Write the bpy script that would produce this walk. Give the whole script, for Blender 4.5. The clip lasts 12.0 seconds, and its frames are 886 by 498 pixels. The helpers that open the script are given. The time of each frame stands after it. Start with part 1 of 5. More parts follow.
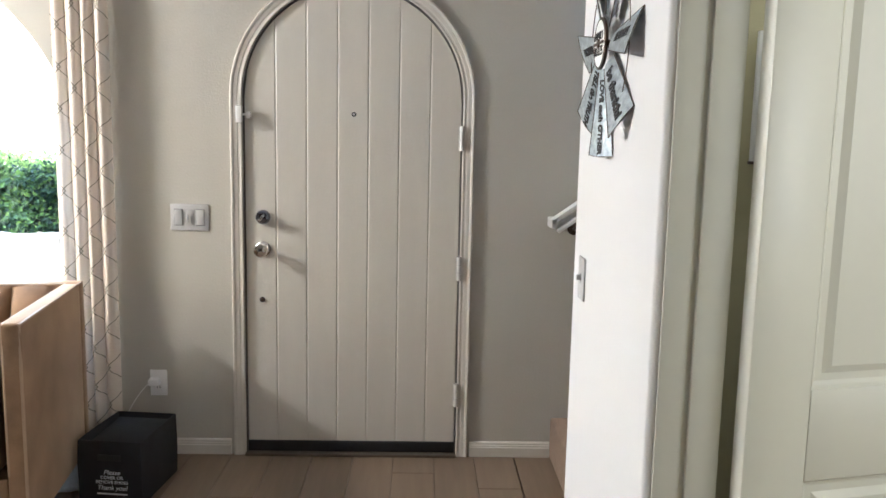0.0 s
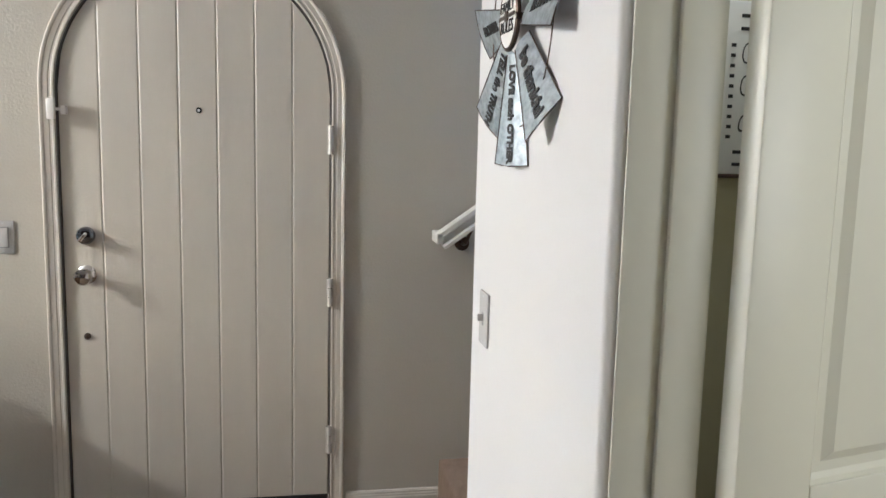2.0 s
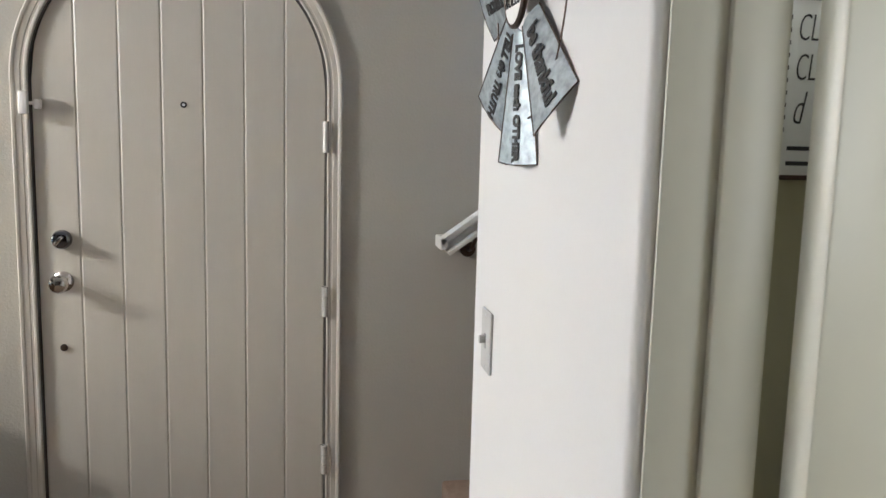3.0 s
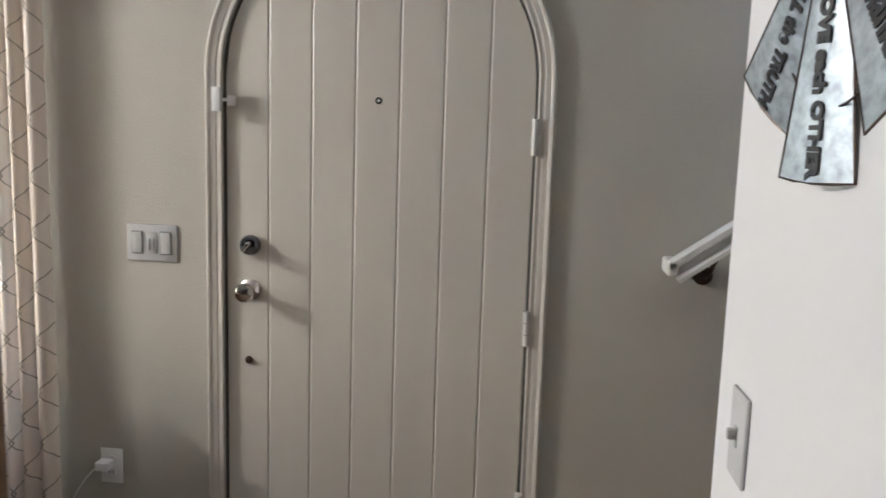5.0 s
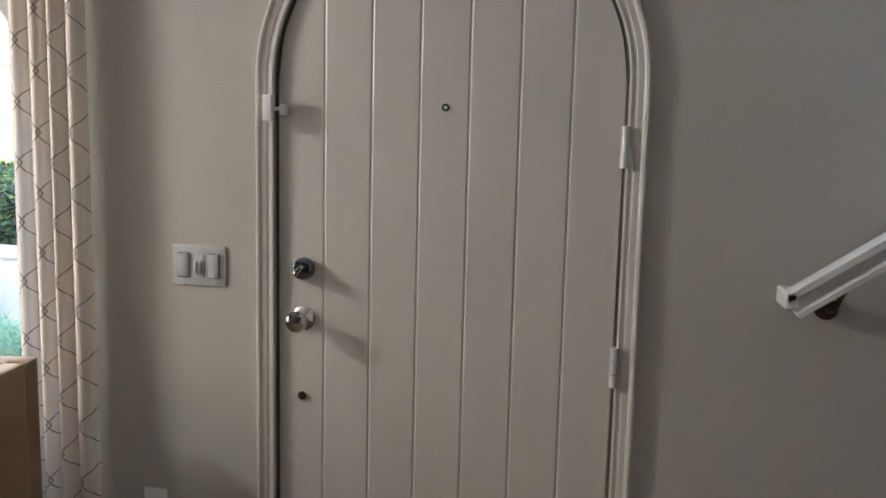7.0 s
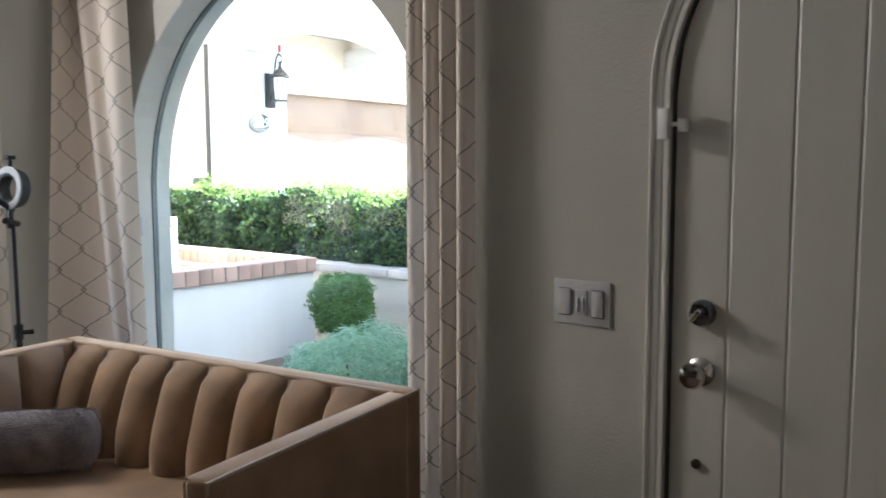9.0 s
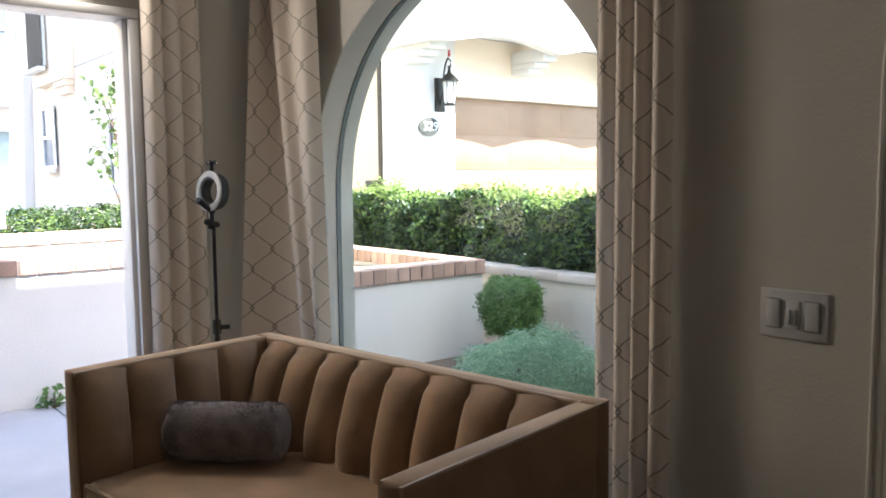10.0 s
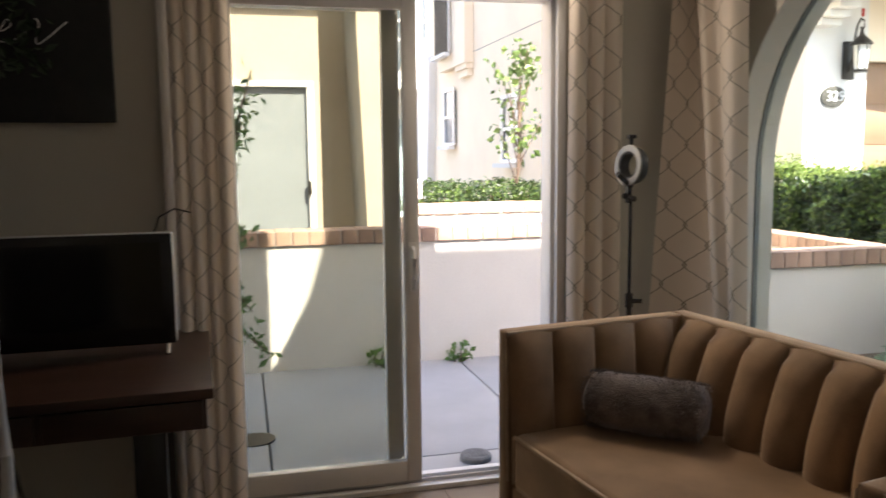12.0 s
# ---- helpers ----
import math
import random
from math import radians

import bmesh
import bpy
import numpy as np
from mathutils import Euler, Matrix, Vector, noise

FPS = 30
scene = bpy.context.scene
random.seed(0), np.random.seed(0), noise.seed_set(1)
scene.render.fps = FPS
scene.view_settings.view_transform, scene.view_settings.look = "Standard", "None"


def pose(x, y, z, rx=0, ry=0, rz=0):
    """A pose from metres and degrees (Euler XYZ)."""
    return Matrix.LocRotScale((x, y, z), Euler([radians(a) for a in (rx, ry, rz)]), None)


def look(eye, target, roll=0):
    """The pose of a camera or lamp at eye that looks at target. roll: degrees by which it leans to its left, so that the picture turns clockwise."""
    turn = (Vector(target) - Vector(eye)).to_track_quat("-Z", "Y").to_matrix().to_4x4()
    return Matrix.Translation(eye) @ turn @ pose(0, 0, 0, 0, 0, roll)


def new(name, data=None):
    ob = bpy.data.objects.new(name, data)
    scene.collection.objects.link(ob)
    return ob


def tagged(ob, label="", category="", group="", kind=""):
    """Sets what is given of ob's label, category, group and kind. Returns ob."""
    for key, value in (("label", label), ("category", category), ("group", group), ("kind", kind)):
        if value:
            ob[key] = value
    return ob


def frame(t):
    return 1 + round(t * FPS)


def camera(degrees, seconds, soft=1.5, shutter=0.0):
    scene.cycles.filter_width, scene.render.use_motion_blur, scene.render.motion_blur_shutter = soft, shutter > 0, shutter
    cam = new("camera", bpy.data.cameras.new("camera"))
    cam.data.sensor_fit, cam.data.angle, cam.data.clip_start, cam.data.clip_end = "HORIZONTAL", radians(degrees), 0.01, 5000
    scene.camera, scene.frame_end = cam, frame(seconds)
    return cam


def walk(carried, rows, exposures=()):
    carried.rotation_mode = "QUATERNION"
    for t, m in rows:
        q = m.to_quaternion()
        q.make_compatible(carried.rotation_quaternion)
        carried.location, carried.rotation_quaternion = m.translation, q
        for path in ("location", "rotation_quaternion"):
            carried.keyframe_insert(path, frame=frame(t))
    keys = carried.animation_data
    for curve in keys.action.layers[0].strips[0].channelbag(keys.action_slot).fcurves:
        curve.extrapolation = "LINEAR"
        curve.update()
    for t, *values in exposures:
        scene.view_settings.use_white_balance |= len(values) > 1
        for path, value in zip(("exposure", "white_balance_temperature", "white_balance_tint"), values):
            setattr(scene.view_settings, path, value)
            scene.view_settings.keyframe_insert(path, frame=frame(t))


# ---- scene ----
cam = camera(57.7, 12.0, shutter=0.25)
PATH = [
    (0, (-0.085, 0.061, 1.413), (-0.032, 2.041, 1.137), 1.2),
    (0.5, (-0.101, 0.185, 1.422), (0.05, 2.162, 1.16), 0.7),
    (1, (-0.119, 0.331, 1.423), (0.166, 2.294, 1.165), 0.6),
    (1.5, (-0.109, 0.433, 1.416), (0.248, 2.382, 1.144), 1.3),
    (2, (-0.048, 0.548, 1.419), (0.313, 2.497, 1.149), 1.4),
    (2.5, (-0.007, 0.643, 1.412), (0.342, 2.595, 1.155), 1.5),
    (2.7, (0.006, 0.689, 1.41), (0.346, 2.643, 1.148), 1.5),
    (4.3, (0.036, 1.036, 1.418), (0.24, 3.005, 1.129), 1.8),
    (4.5, (0.04, 1.075, 1.415), (0.143, 3.051, 1.126), 1.7),
    (5, (0.07, 1.164, 1.409), (-0.139, 3.133, 1.126), 1.8),
    (5.5, (0.111, 1.233, 1.401), (-0.288, 3.174, 1.135), 1.8),
    (6, (0.146, 1.284, 1.407), (-0.281, 3.223, 1.137), 0.7),
    (6.5, (0.124, 1.322, 1.416), (-0.269, 3.267, 1.138), 1.0),
    (6.7, (0.087, 1.366, 1.406), (-0.271, 3.316, 1.144), 1.4),
    (8.3, (-0.052, 1.667, 1.384), (-0.999, 3.418, 1.189), 0.3),
    (8.5, (-0.063, 1.678, 1.384), (-1.104, 3.374, 1.191), 0.1),
    (9, (-0.085, 1.706, 1.381), (-1.333, 3.257, 1.192), -0.2),
    (9.5, (-0.111, 1.705, 1.383), (-1.524, 3.11, 1.21), -0.5),
    (10, (-0.177, 1.702, 1.38), (-1.71, 2.973, 1.199), -0.6),
    (10.5, (-0.251, 1.698, 1.389), (-1.868, 2.861, 1.207), -0.7),
    (11, (-0.29, 1.662, 1.39), (-2.002, 2.681, 1.218), -0.3),
    (11.5, (-0.306, 1.611, 1.381), (-2.135, 2.394, 1.179), -0.4),
    (12, (-0.278, 1.538, 1.373), (-2.206, 2.018, 1.144), -0.6),
]
EXPOSURES = [(0.0, 4.97, 5500, 9), (2.7, 4.72, 5500, 9), (5.0, 4.52, 5500, 10), (6.7, 4.25, 5500, 11), (8.5, 3.4, 5400, 9), (9.5, 2.9, 5600, 11), (10.5, 2.32, 6450, 13), (11.0, 2.08, 6700, 14), (11.5, 1.95, 6900, 14), (12.0, 2.25, 6950, 15)]
walk(cam, [(t, look(eye, target, roll)) for t, eye, target, roll in PATH], EXPOSURES)

# ---- world, sun, exposure ----
world = bpy.data.worlds.new("sky")
scene.world = world
world.use_nodes = True
wn = world.node_tree.nodes
SUN_ELEV, SUN_AZ = 50.0, 22.0     # azimuth in degrees from +x towards +y
sky = wn.new("ShaderNodeTexSky")
sky.sky_type = "NISHITA"
sky.sun_disc = False
sky.sun_elevation = radians(SUN_ELEV)
sky.sun_rotation = radians(90 - SUN_AZ)
sky.air_density, sky.dust_density = 1.0, 1.5
wn["Background"].inputs["Strength"].default_value = 0.15
world.node_tree.links.new(sky.outputs["Color"], wn["Background"].inputs["Color"])
sun_data = bpy.data.lights.new("sun", "SUN")
sun_data.energy, sun_data.angle, sun_data.color = 5.0, radians(0.6), (1.0, 0.95, 0.88)
sun = new("sun", sun_data)
sun_dir = Vector((math.cos(radians(SUN_ELEV)) * math.cos(radians(SUN_AZ)), math.cos(radians(SUN_ELEV)) * math.sin(radians(SUN_AZ)), math.sin(radians(SUN_ELEV))))
sun.matrix_world = look(sun_dir * 30, (0, 0, 0))


def fill_lamp(name, at, target, w, h, watts, tone=(0.93, 0.97, 1.0)):
    """An added area lamp, kept out of view, that fills in light."""
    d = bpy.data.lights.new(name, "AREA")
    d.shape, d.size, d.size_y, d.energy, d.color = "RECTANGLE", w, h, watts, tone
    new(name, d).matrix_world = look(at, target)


# Added indoors above the slider head, in place of daylight through the door.
fill_lamp("slider_fill", (-3.375, 2.45, 2.22), (-0.9, 2.0, 1.25), 0.6, 0.2, 4.4, (1.0, 0.89, 0.74))
# No window here: added to brighten the open door leaf and its jamb.
fill_lamp("bathroom_fill", (1.85, 0.1, 1.6), (0.55, 1.3, 1.25), 0.8, 0.8, 0.64, (1.0, 0.93, 0.82))
# Invented lamp, placed to reach the sign behind the open door.
fill_lamp("sign_fill", (0.98, 1.63, 2.56), (0.78, 1.69, 1.3), 0.3, 0.08, 0.45, (1.0, 0.96, 0.88))

# ---- mesh helpers ----
def box(bm, x0, x1, y0, y1, z0, z1, bevel=0.0, seg=2):
    """An axis-aligned block in bm, its edges rounded by bevel."""
    made = bmesh.ops.create_cube(bm, size=1.0)["verts"]
    for v in made:
        v.co = Vector((x0 + (v.co.x + 0.5) * (x1 - x0), y0 + (v.co.y + 0.5) * (y1 - y0), z0 + (v.co.z + 0.5) * (z1 - z0)))
    if bevel:
        edges = list({e for v in made for e in v.link_edges})
        bmesh.ops.bevel(bm, geom=edges, offset=bevel, segments=seg, affect="EDGES", profile=0.5)
    return made


def cyl(bm, a, b, r0, r1=None, n=16, caps=True):
    """A round bar or cone from a to b."""
    a, b = Vector(a), Vector(b)
    r1 = r0 if r1 is None else r1
    m = Matrix.Translation((a + b) / 2) @ (b - a).to_track_quat("Z", "Y").to_matrix().to_4x4()
    return bmesh.ops.create_cone(bm, cap_ends=caps, segments=n, radius1=r0, radius2=r1, depth=(b - a).length, matrix=m)["verts"]


def lathe(bm, profile, origin, axis, n=24):
    """Turns (radius, height) pairs about an axis."""
    origin, axis = Vector(origin), Vector(axis).normalized()
    q = axis.to_track_quat("Z", "Y").to_matrix()
    rings = []
    for r, h in profile:
        rings.append([bm.verts.new(origin + q @ Vector((r * math.cos(2 * math.pi * k / n), r * math.sin(2 * math.pi * k / n), h))) for k in range(n)])
    for a, b in zip(rings, rings[1:]):
        for k in range(n):
            bm.faces.new((a[k], a[(k + 1) % n], b[(k + 1) % n], b[k]))
    bm.faces.new(list(reversed(rings[0])))
    bm.faces.new(rings[-1])


def tube(bm, pts, r, n=8, closed=False):
    """A round cord along points."""
    pts = [Vector(p) for p in pts]
    rings = []
    up = Vector((0, 0, 1))
    for i, p in enumerate(pts):
        a = pts[i - 1] if (i or closed) else p
        b = pts[(i + 1) % len(pts)] if (i < len(pts) - 1 or closed) else p
        t = (b - a).normalized()
        s = t.cross(up)
        s = t.cross(Vector((1, 0, 0))) if s.length < 0.05 else s
        s.normalize()
        w = t.cross(s)
        rings.append([bm.verts.new(p + r * (math.cos(2 * math.pi * k / n) * s + math.sin(2 * math.pi * k / n) * w)) for k in range(n)])
    last = len(rings) if closed else len(rings) - 1
    for i in range(last):
        a, b = rings[i], rings[(i + 1) % len(rings)]
        for k in range(n):
            bm.faces.new((a[k], a[(k + 1) % n], b[(k + 1) % n], b[k]))
    if not closed:
        bm.faces.new(list(reversed(rings[0])))
        bm.faces.new(rings[-1])


def sweep(bm, path, profile, closed=False):
    """Sweeps a closed 2D profile (side, out) along a planar path of (point, side, out) frames."""
    rings = [[bm.verts.new(p + s * a + o * b) for a, b in profile] for p, s, o in path]
    n = len(profile)
    for i in range(len(rings) - (0 if closed else 1)):
        a, b = rings[i], rings[(i + 1) % len(rings)]
        for k in range(n):
            bm.faces.new((a[k], a[(k + 1) % n], b[(k + 1) % n], b[k]))
    if not closed:
        bm.faces.new(rings[0])
        bm.faces.new(list(reversed(rings[-1])))


def prism(bm, poly, place, d0, d1):
    """Extrudes a polygon of (a, b) pairs; place(a, b, d) gives the point."""
    lo = [bm.verts.new(place(a, b, d0)) for a, b in poly]
    hi = [bm.verts.new(place(a, b, d1)) for a, b in poly]
    n = len(poly)
    for k in range(n):
        bm.faces.new((lo[k], lo[(k + 1) % n], hi[(k + 1) % n], hi[k]))
    bm.faces.new(list(reversed(lo)))
    bm.faces.new(hi)


def finish(name, bm, material, smooth=False):
    bmesh.ops.recalc_face_normals(bm, faces=bm.faces)
    me = bpy.data.meshes.new(name)
    bm.to_mesh(me)
    bm.free()
    me.materials.append(material)
    if smooth:
        me.shade_smooth()
        me.set_sharp_from_angle(angle=radians(40))
    return me


def part(name, bm, material, parent, label="", smooth=True, kind=""):
    ob = new(name, finish(name, bm, material, smooth))
    ob.parent = parent
    if label:
        ob["label"] = label
    if kind:
        ob["kind"] = kind
    return ob


def solid(name, bm, material, label, category, kind="", group="", smooth=True):
    """A top-level thing of one mesh."""
    return tagged(new(name, finish(name, bm, material, smooth)), label, category, group, kind)


def thing(name, m, label, category, group="", kind=""):
    """A top-level Empty at the thing's base."""
    ob = new(name)
    ob.matrix_basis = m
    ob.empty_display_size = 0.1
    return tagged(ob, label, category, group, kind)


# ---- materials ----
def mat(name, color, rough=0.6, metal=0.0, var=0.12, scale=3.0, fine=60.0, bump=0.15, depth=0.002, spec=0.5, stretch=(1, 1, 1), sheen=0.0, dark=None, rand=0.0):
    """Base colour varied at two scales, with fine relief."""
    m = bpy.data.materials.new(name)
    m.use_nodes = True
    nt = m.node_tree
    nn, ln = nt.nodes, nt.links
    b = nn["Principled BSDF"]
    b.inputs["Roughness"].default_value = rough
    b.inputs["Metallic"].default_value = metal
    b.inputs["Specular IOR Level"].default_value = spec
    if sheen:
        b.inputs["Sheen Weight"].default_value = sheen
        b.inputs["Sheen Roughness"].default_value = 0.35
        b.inputs["Sheen Tint"].default_value = (0.95, 0.74, 0.54, 1) if color[0] > 1.4 * color[2] else (0.8, 0.8, 0.85, 1)
    tc = nn.new("ShaderNodeTexCoord")
    mp = nn.new("ShaderNodeMapping")
    mp.inputs["Scale"].default_value = stretch
    ln.new(tc.outputs["Object"], mp.inputs["Vector"])
    n1 = nn.new("ShaderNodeTexNoise")
    n1.inputs["Scale"].default_value, n1.inputs["Detail"].default_value = scale, 5
    n2 = nn.new("ShaderNodeTexNoise")
    n2.inputs["Scale"].default_value, n2.inputs["Detail"].default_value = fine, 3
    for n in (n1, n2):
        ln.new(mp.outputs["Vector"], n.inputs["Vector"])
    mix = nn.new("ShaderNodeMix")
    mix.data_type = "RGBA"
    dk = dark if dark else tuple(c * (1 - 2 * var) for c in color)
    lt = tuple(min(1, c * (1 + var)) for c in color) if not dark else color
    mix.inputs["A"].default_value, mix.inputs["B"].default_value = (*dk, 1), (*lt, 1)
    add = nn.new("ShaderNodeMath")
    add.operation = "MULTIPLY_ADD"
    add.inputs[1].default_value, add.inputs[2].default_value = 0.35, 0.0
    ln.new(n2.outputs["Fac"], add.inputs[0])
    ma = nn.new("ShaderNodeMath")
    ma.operation = "MULTIPLY_ADD"
    ma.inputs[1].default_value = 1.0
    ln.new(n1.outputs["Fac"], ma.inputs[0])
    ln.new(add.outputs[0], ma.inputs[2])
    fac = ma.outputs[0]
    if rand:
        info = nn.new("ShaderNodeObjectInfo")
        r = nn.new("ShaderNodeMath")
        r.operation = "MULTIPLY_ADD"
        r.inputs[1].default_value = rand
        ln.new(info.outputs["Random"], r.inputs[0])
        sub = nn.new("ShaderNodeMath")
        sub.operation = "SUBTRACT"
        sub.inputs[1].default_value = rand / 2
        ln.new(fac, sub.inputs[0])
        ln.new(sub.outputs[0], r.inputs[2])
        fac = r.outputs[0]
    mr = nn.new("ShaderNodeMapRange")
    mr.inputs["From Min"].default_value, mr.inputs["From Max"].default_value = 0.35, 1.0
    ln.new(fac, mr.inputs["Value"])
    ln.new(mr.outputs[0], mix.inputs["Factor"])
    ln.new(mix.outputs["Result"], b.inputs["Base Color"])
    if bump:
        bp = nn.new("ShaderNodeBump")
        bp.inputs["Strength"].default_value, bp.inputs["Distance"].default_value = bump, depth
        ln.new(n2.outputs["Fac"], bp.inputs["Height"])
        ln.new(bp.outputs["Normal"], b.inputs["Normal"])
    return m


def glass_mat(name, tint=(1, 1, 1), clear=0.93):
    """Thin window glass: mostly clear, with a glancing gloss."""
    m = bpy.data.materials.new(name)
    m.use_nodes = True
    nn, ln = m.node_tree.nodes, m.node_tree.links
    nn.remove(nn["Principled BSDF"])
    tr = nn.new("ShaderNodeBsdfTransparent")
    tr.inputs["Color"].default_value = (*[c * clear for c in tint], 1)
    gl = nn.new("ShaderNodeBsdfGlossy")
    gl.inputs["Roughness"].default_value = 0.02
    lw = nn.new("ShaderNodeLayerWeight")
    lw.inputs["Blend"].default_value = 0.5
    pw = nn.new("ShaderNodeMath")
    pw.operation = "POWER"
    pw.inputs[1].default_value = 5.0
    ln.new(lw.outputs["Facing"], pw.inputs[0])
    ma = nn.new("ShaderNodeMath")
    ma.operation = "MULTIPLY_ADD"
    ma.inputs[1].default_value, ma.inputs[2].default_value = 0.6, 0.02
    ln.new(pw.outputs[0], ma.inputs[0])
    mx = nn.new("ShaderNodeMixShader")
    ln.new(ma.outputs[0], mx.inputs[0])
    ln.new(tr.outputs[0], mx.inputs[1])
    ln.new(gl.outputs[0], mx.inputs[2])
    ln.new(mx.outputs[0], nn["Material Output"].inputs["Surface"])
    return m


def curtain_mat():
    """Cream linen with a grey ogee trellis, slightly see-through to light."""
    m = bpy.data.materials.new("curtain_fabric")
    m.use_nodes = True
    nn, ln = m.node_tree.nodes, m.node_tree.links
    b = nn["Principled BSDF"]

    def math_(op, a, b2=None, c=None):
        n = nn.new("ShaderNodeMath")
        n.operation = op
        for i, v in enumerate((a, b2, c)):
            if v is None:
                continue
            if isinstance(v, (int, float)):
                n.inputs[i].default_value = v
            else:
                ln.new(v, n.inputs[i])
        return n.outputs[0]

    uv = nn.new("ShaderNodeUVMap")
    sep = nn.new("ShaderNodeSeparateXYZ")
    ln.new(uv.outputs[0], sep.inputs[0])
    u, v = sep.outputs[0], sep.outputs[1]
    wd, pr = 0.165, 0.166
    cs1 = math_("COSINE", math_("MULTIPLY", v, 2 * math.pi / pr))
    cs3 = math_("COSINE", math_("MULTIPLY", v, 6 * math.pi / pr))
    cs7 = math_("COSINE", math_("MULTIPLY", v, 14 * math.pi / pr))
    s = math_("MULTIPLY", math_("MULTIPLY_ADD", cs7, 0.03, math_("MULTIPLY_ADD", cs3, 0.055, math_("MULTIPLY", cs1, 0.92))), wd / 4 * 1.13)
    d1 = math_("ABSOLUTE", math_("SUBTRACT", math_("FLOORED_MODULO", math_("ADD", math_("SUBTRACT", u, s), wd / 2), wd), wd / 2))
    d2 = math_("ABSOLUTE", math_("SUBTRACT", math_("FLOORED_MODULO", math_("ADD", u, s), wd), wd / 2))
    d = math_("MINIMUM", d1, d2)
    nz = nn.new("ShaderNodeTexNoise")
    nz.inputs["Scale"].default_value = 500
    ln.new(uv.outputs[0], nz.inputs["Vector"])
    d = math_("ADD", d, math_("MULTIPLY", math_("SUBTRACT", nz.outputs["Fac"], 0.5), 0.004))
    line = nn.new("ShaderNodeMapRange")
    line.inputs["From Min"].default_value, line.inputs["From Max"].default_value = 0.0018, 0.0044
    line.inputs["To Min"].default_value, line.inputs["To Max"].default_value = 1.0, 0.0
    ln.new(d, line.inputs["Value"])
    weave = nn.new("ShaderNodeTexNoise")
    weave.inputs["Scale"].default_value, weave.inputs["Detail"].default_value = 900, 2
    ln.new(uv.outputs[0], weave.inputs["Vector"])
    base = nn.new("ShaderNodeMix")
    base.data_type = "RGBA"
    base.inputs["A"].default_value, base.inputs["B"].default_value = (0.64, 0.55, 0.46, 1), (0.78, 0.695, 0.61, 1)
    ln.new(weave.outputs["Fac"], base.inputs["Factor"])
    mix = nn.new("ShaderNodeMix")
    mix.data_type = "RGBA"
    mix.inputs["B"].default_value = (0.25, 0.22, 0.175, 1)
    ln.new(line.outputs[0], mix.inputs["Factor"])
    ln.new(base.outputs["Result"], mix.inputs["A"])
    ln.new(mix.outputs["Result"], b.inputs["Base Color"])
    b.inputs["Roughness"].default_value = 0.85
    b.inputs["Specular IOR Level"].default_value = 0.2
    tl = nn.new("ShaderNodeBsdfTranslucent")
    ln.new(mix.outputs["Result"], tl.inputs["Color"])
    mx = nn.new("ShaderNodeMixShader")
    mx.inputs[0].default_value = 0.1
    ln.new(b.outputs[0], mx.inputs[1])
    ln.new(tl.outputs[0], mx.inputs[2])
    ln.new(mx.outputs[0], nn["Material Output"].inputs["Surface"])
    bp = nn.new("ShaderNodeBump")
    bp.inputs["Strength"].default_value, bp.inputs["Distance"].default_value = 0.3, 0.001
    ln.new(weave.outputs["Fac"], bp.inputs["Height"])
    ln.new(bp.outputs["Normal"], b.inputs["Normal"])
    return m


def leaf_mat(name, dark, light, glow=0.25, skew=1.0):
    m = bpy.data.materials.new(name)
    m.use_nodes = True
    nn, ln = m.node_tree.nodes, m.node_tree.links
    b = nn["Principled BSDF"]
    g = nn.new("ShaderNodeNewGeometry")
    ramp = nn.new("ShaderNodeMix")
    ramp.data_type = "RGBA"
    ramp.inputs["A"].default_value, ramp.inputs["B"].default_value = (*dark, 1), (*light, 1)
    pw = nn.new("ShaderNodeMath")
    pw.operation = "POWER"
    pw.inputs[1].default_value = skew
    ln.new(g.outputs["Random Per Island"], pw.inputs[0])
    ln.new(pw.outputs[0], ramp.inputs["Factor"])
    ln.new(ramp.outputs["Result"], b.inputs["Base Color"])
    b.inputs["Roughness"].default_value = 0.45
    tl = nn.new("ShaderNodeBsdfTranslucent")
    ln.new(ramp.outputs["Result"], tl.inputs["Color"])
    mx = nn.new("ShaderNodeMixShader")
    mx.inputs[0].default_value = glow
    ln.new(b.outputs[0], mx.inputs[1])
    ln.new(tl.outputs[0], mx.inputs[2])
    ln.new(mx.outputs[0], nn["Material Output"].inputs["Surface"])
    return m


WALL = mat("wall_paint", (0.490, 0.464, 0.406), 0.85, var=0.03, scale=1.2, fine=110, bump=0.5, depth=0.002, spec=0.25)
PILLAR = mat("hall_wall_paint", (0.715, 0.70, 0.69), 0.6, var=0.015, scale=1.2, fine=130, bump=0.22, depth=0.0014, spec=0.35)
CEIL = mat("ceiling_paint", (0.8, 0.79, 0.77), 0.9, var=0.02, bump=0.3)
TRIM = mat("trim_paint", (0.68, 0.665, 0.63), 0.38, var=0.025, scale=4, fine=40, bump=0.05, depth=0.001)
DOORP = mat("door_paint", (0.60, 0.565, 0.50), 0.42, var=0.03, scale=2.5, fine=45, bump=0.06, depth=0.001, stretch=(4, 4, 0.6))
INNER = mat("interior_door_paint", (0.67, 0.66, 0.575), 0.4, var=0.02, scale=3, fine=40, bump=0.05, depth=0.001)
WHITE = mat("white_plastic", (0.50, 0.49, 0.48), 0.85, spec=0.15, var=0.01, bump=0.0)
SENSOR = mat("sensor_plastic", (0.82, 0.80, 0.77), 0.4, var=0.01, bump=0.0)
DARKCHROME = mat("dark_chrome", (0.20, 0.21, 0.24), 0.1, 1.0, var=0.05, scale=20, bump=0.0)
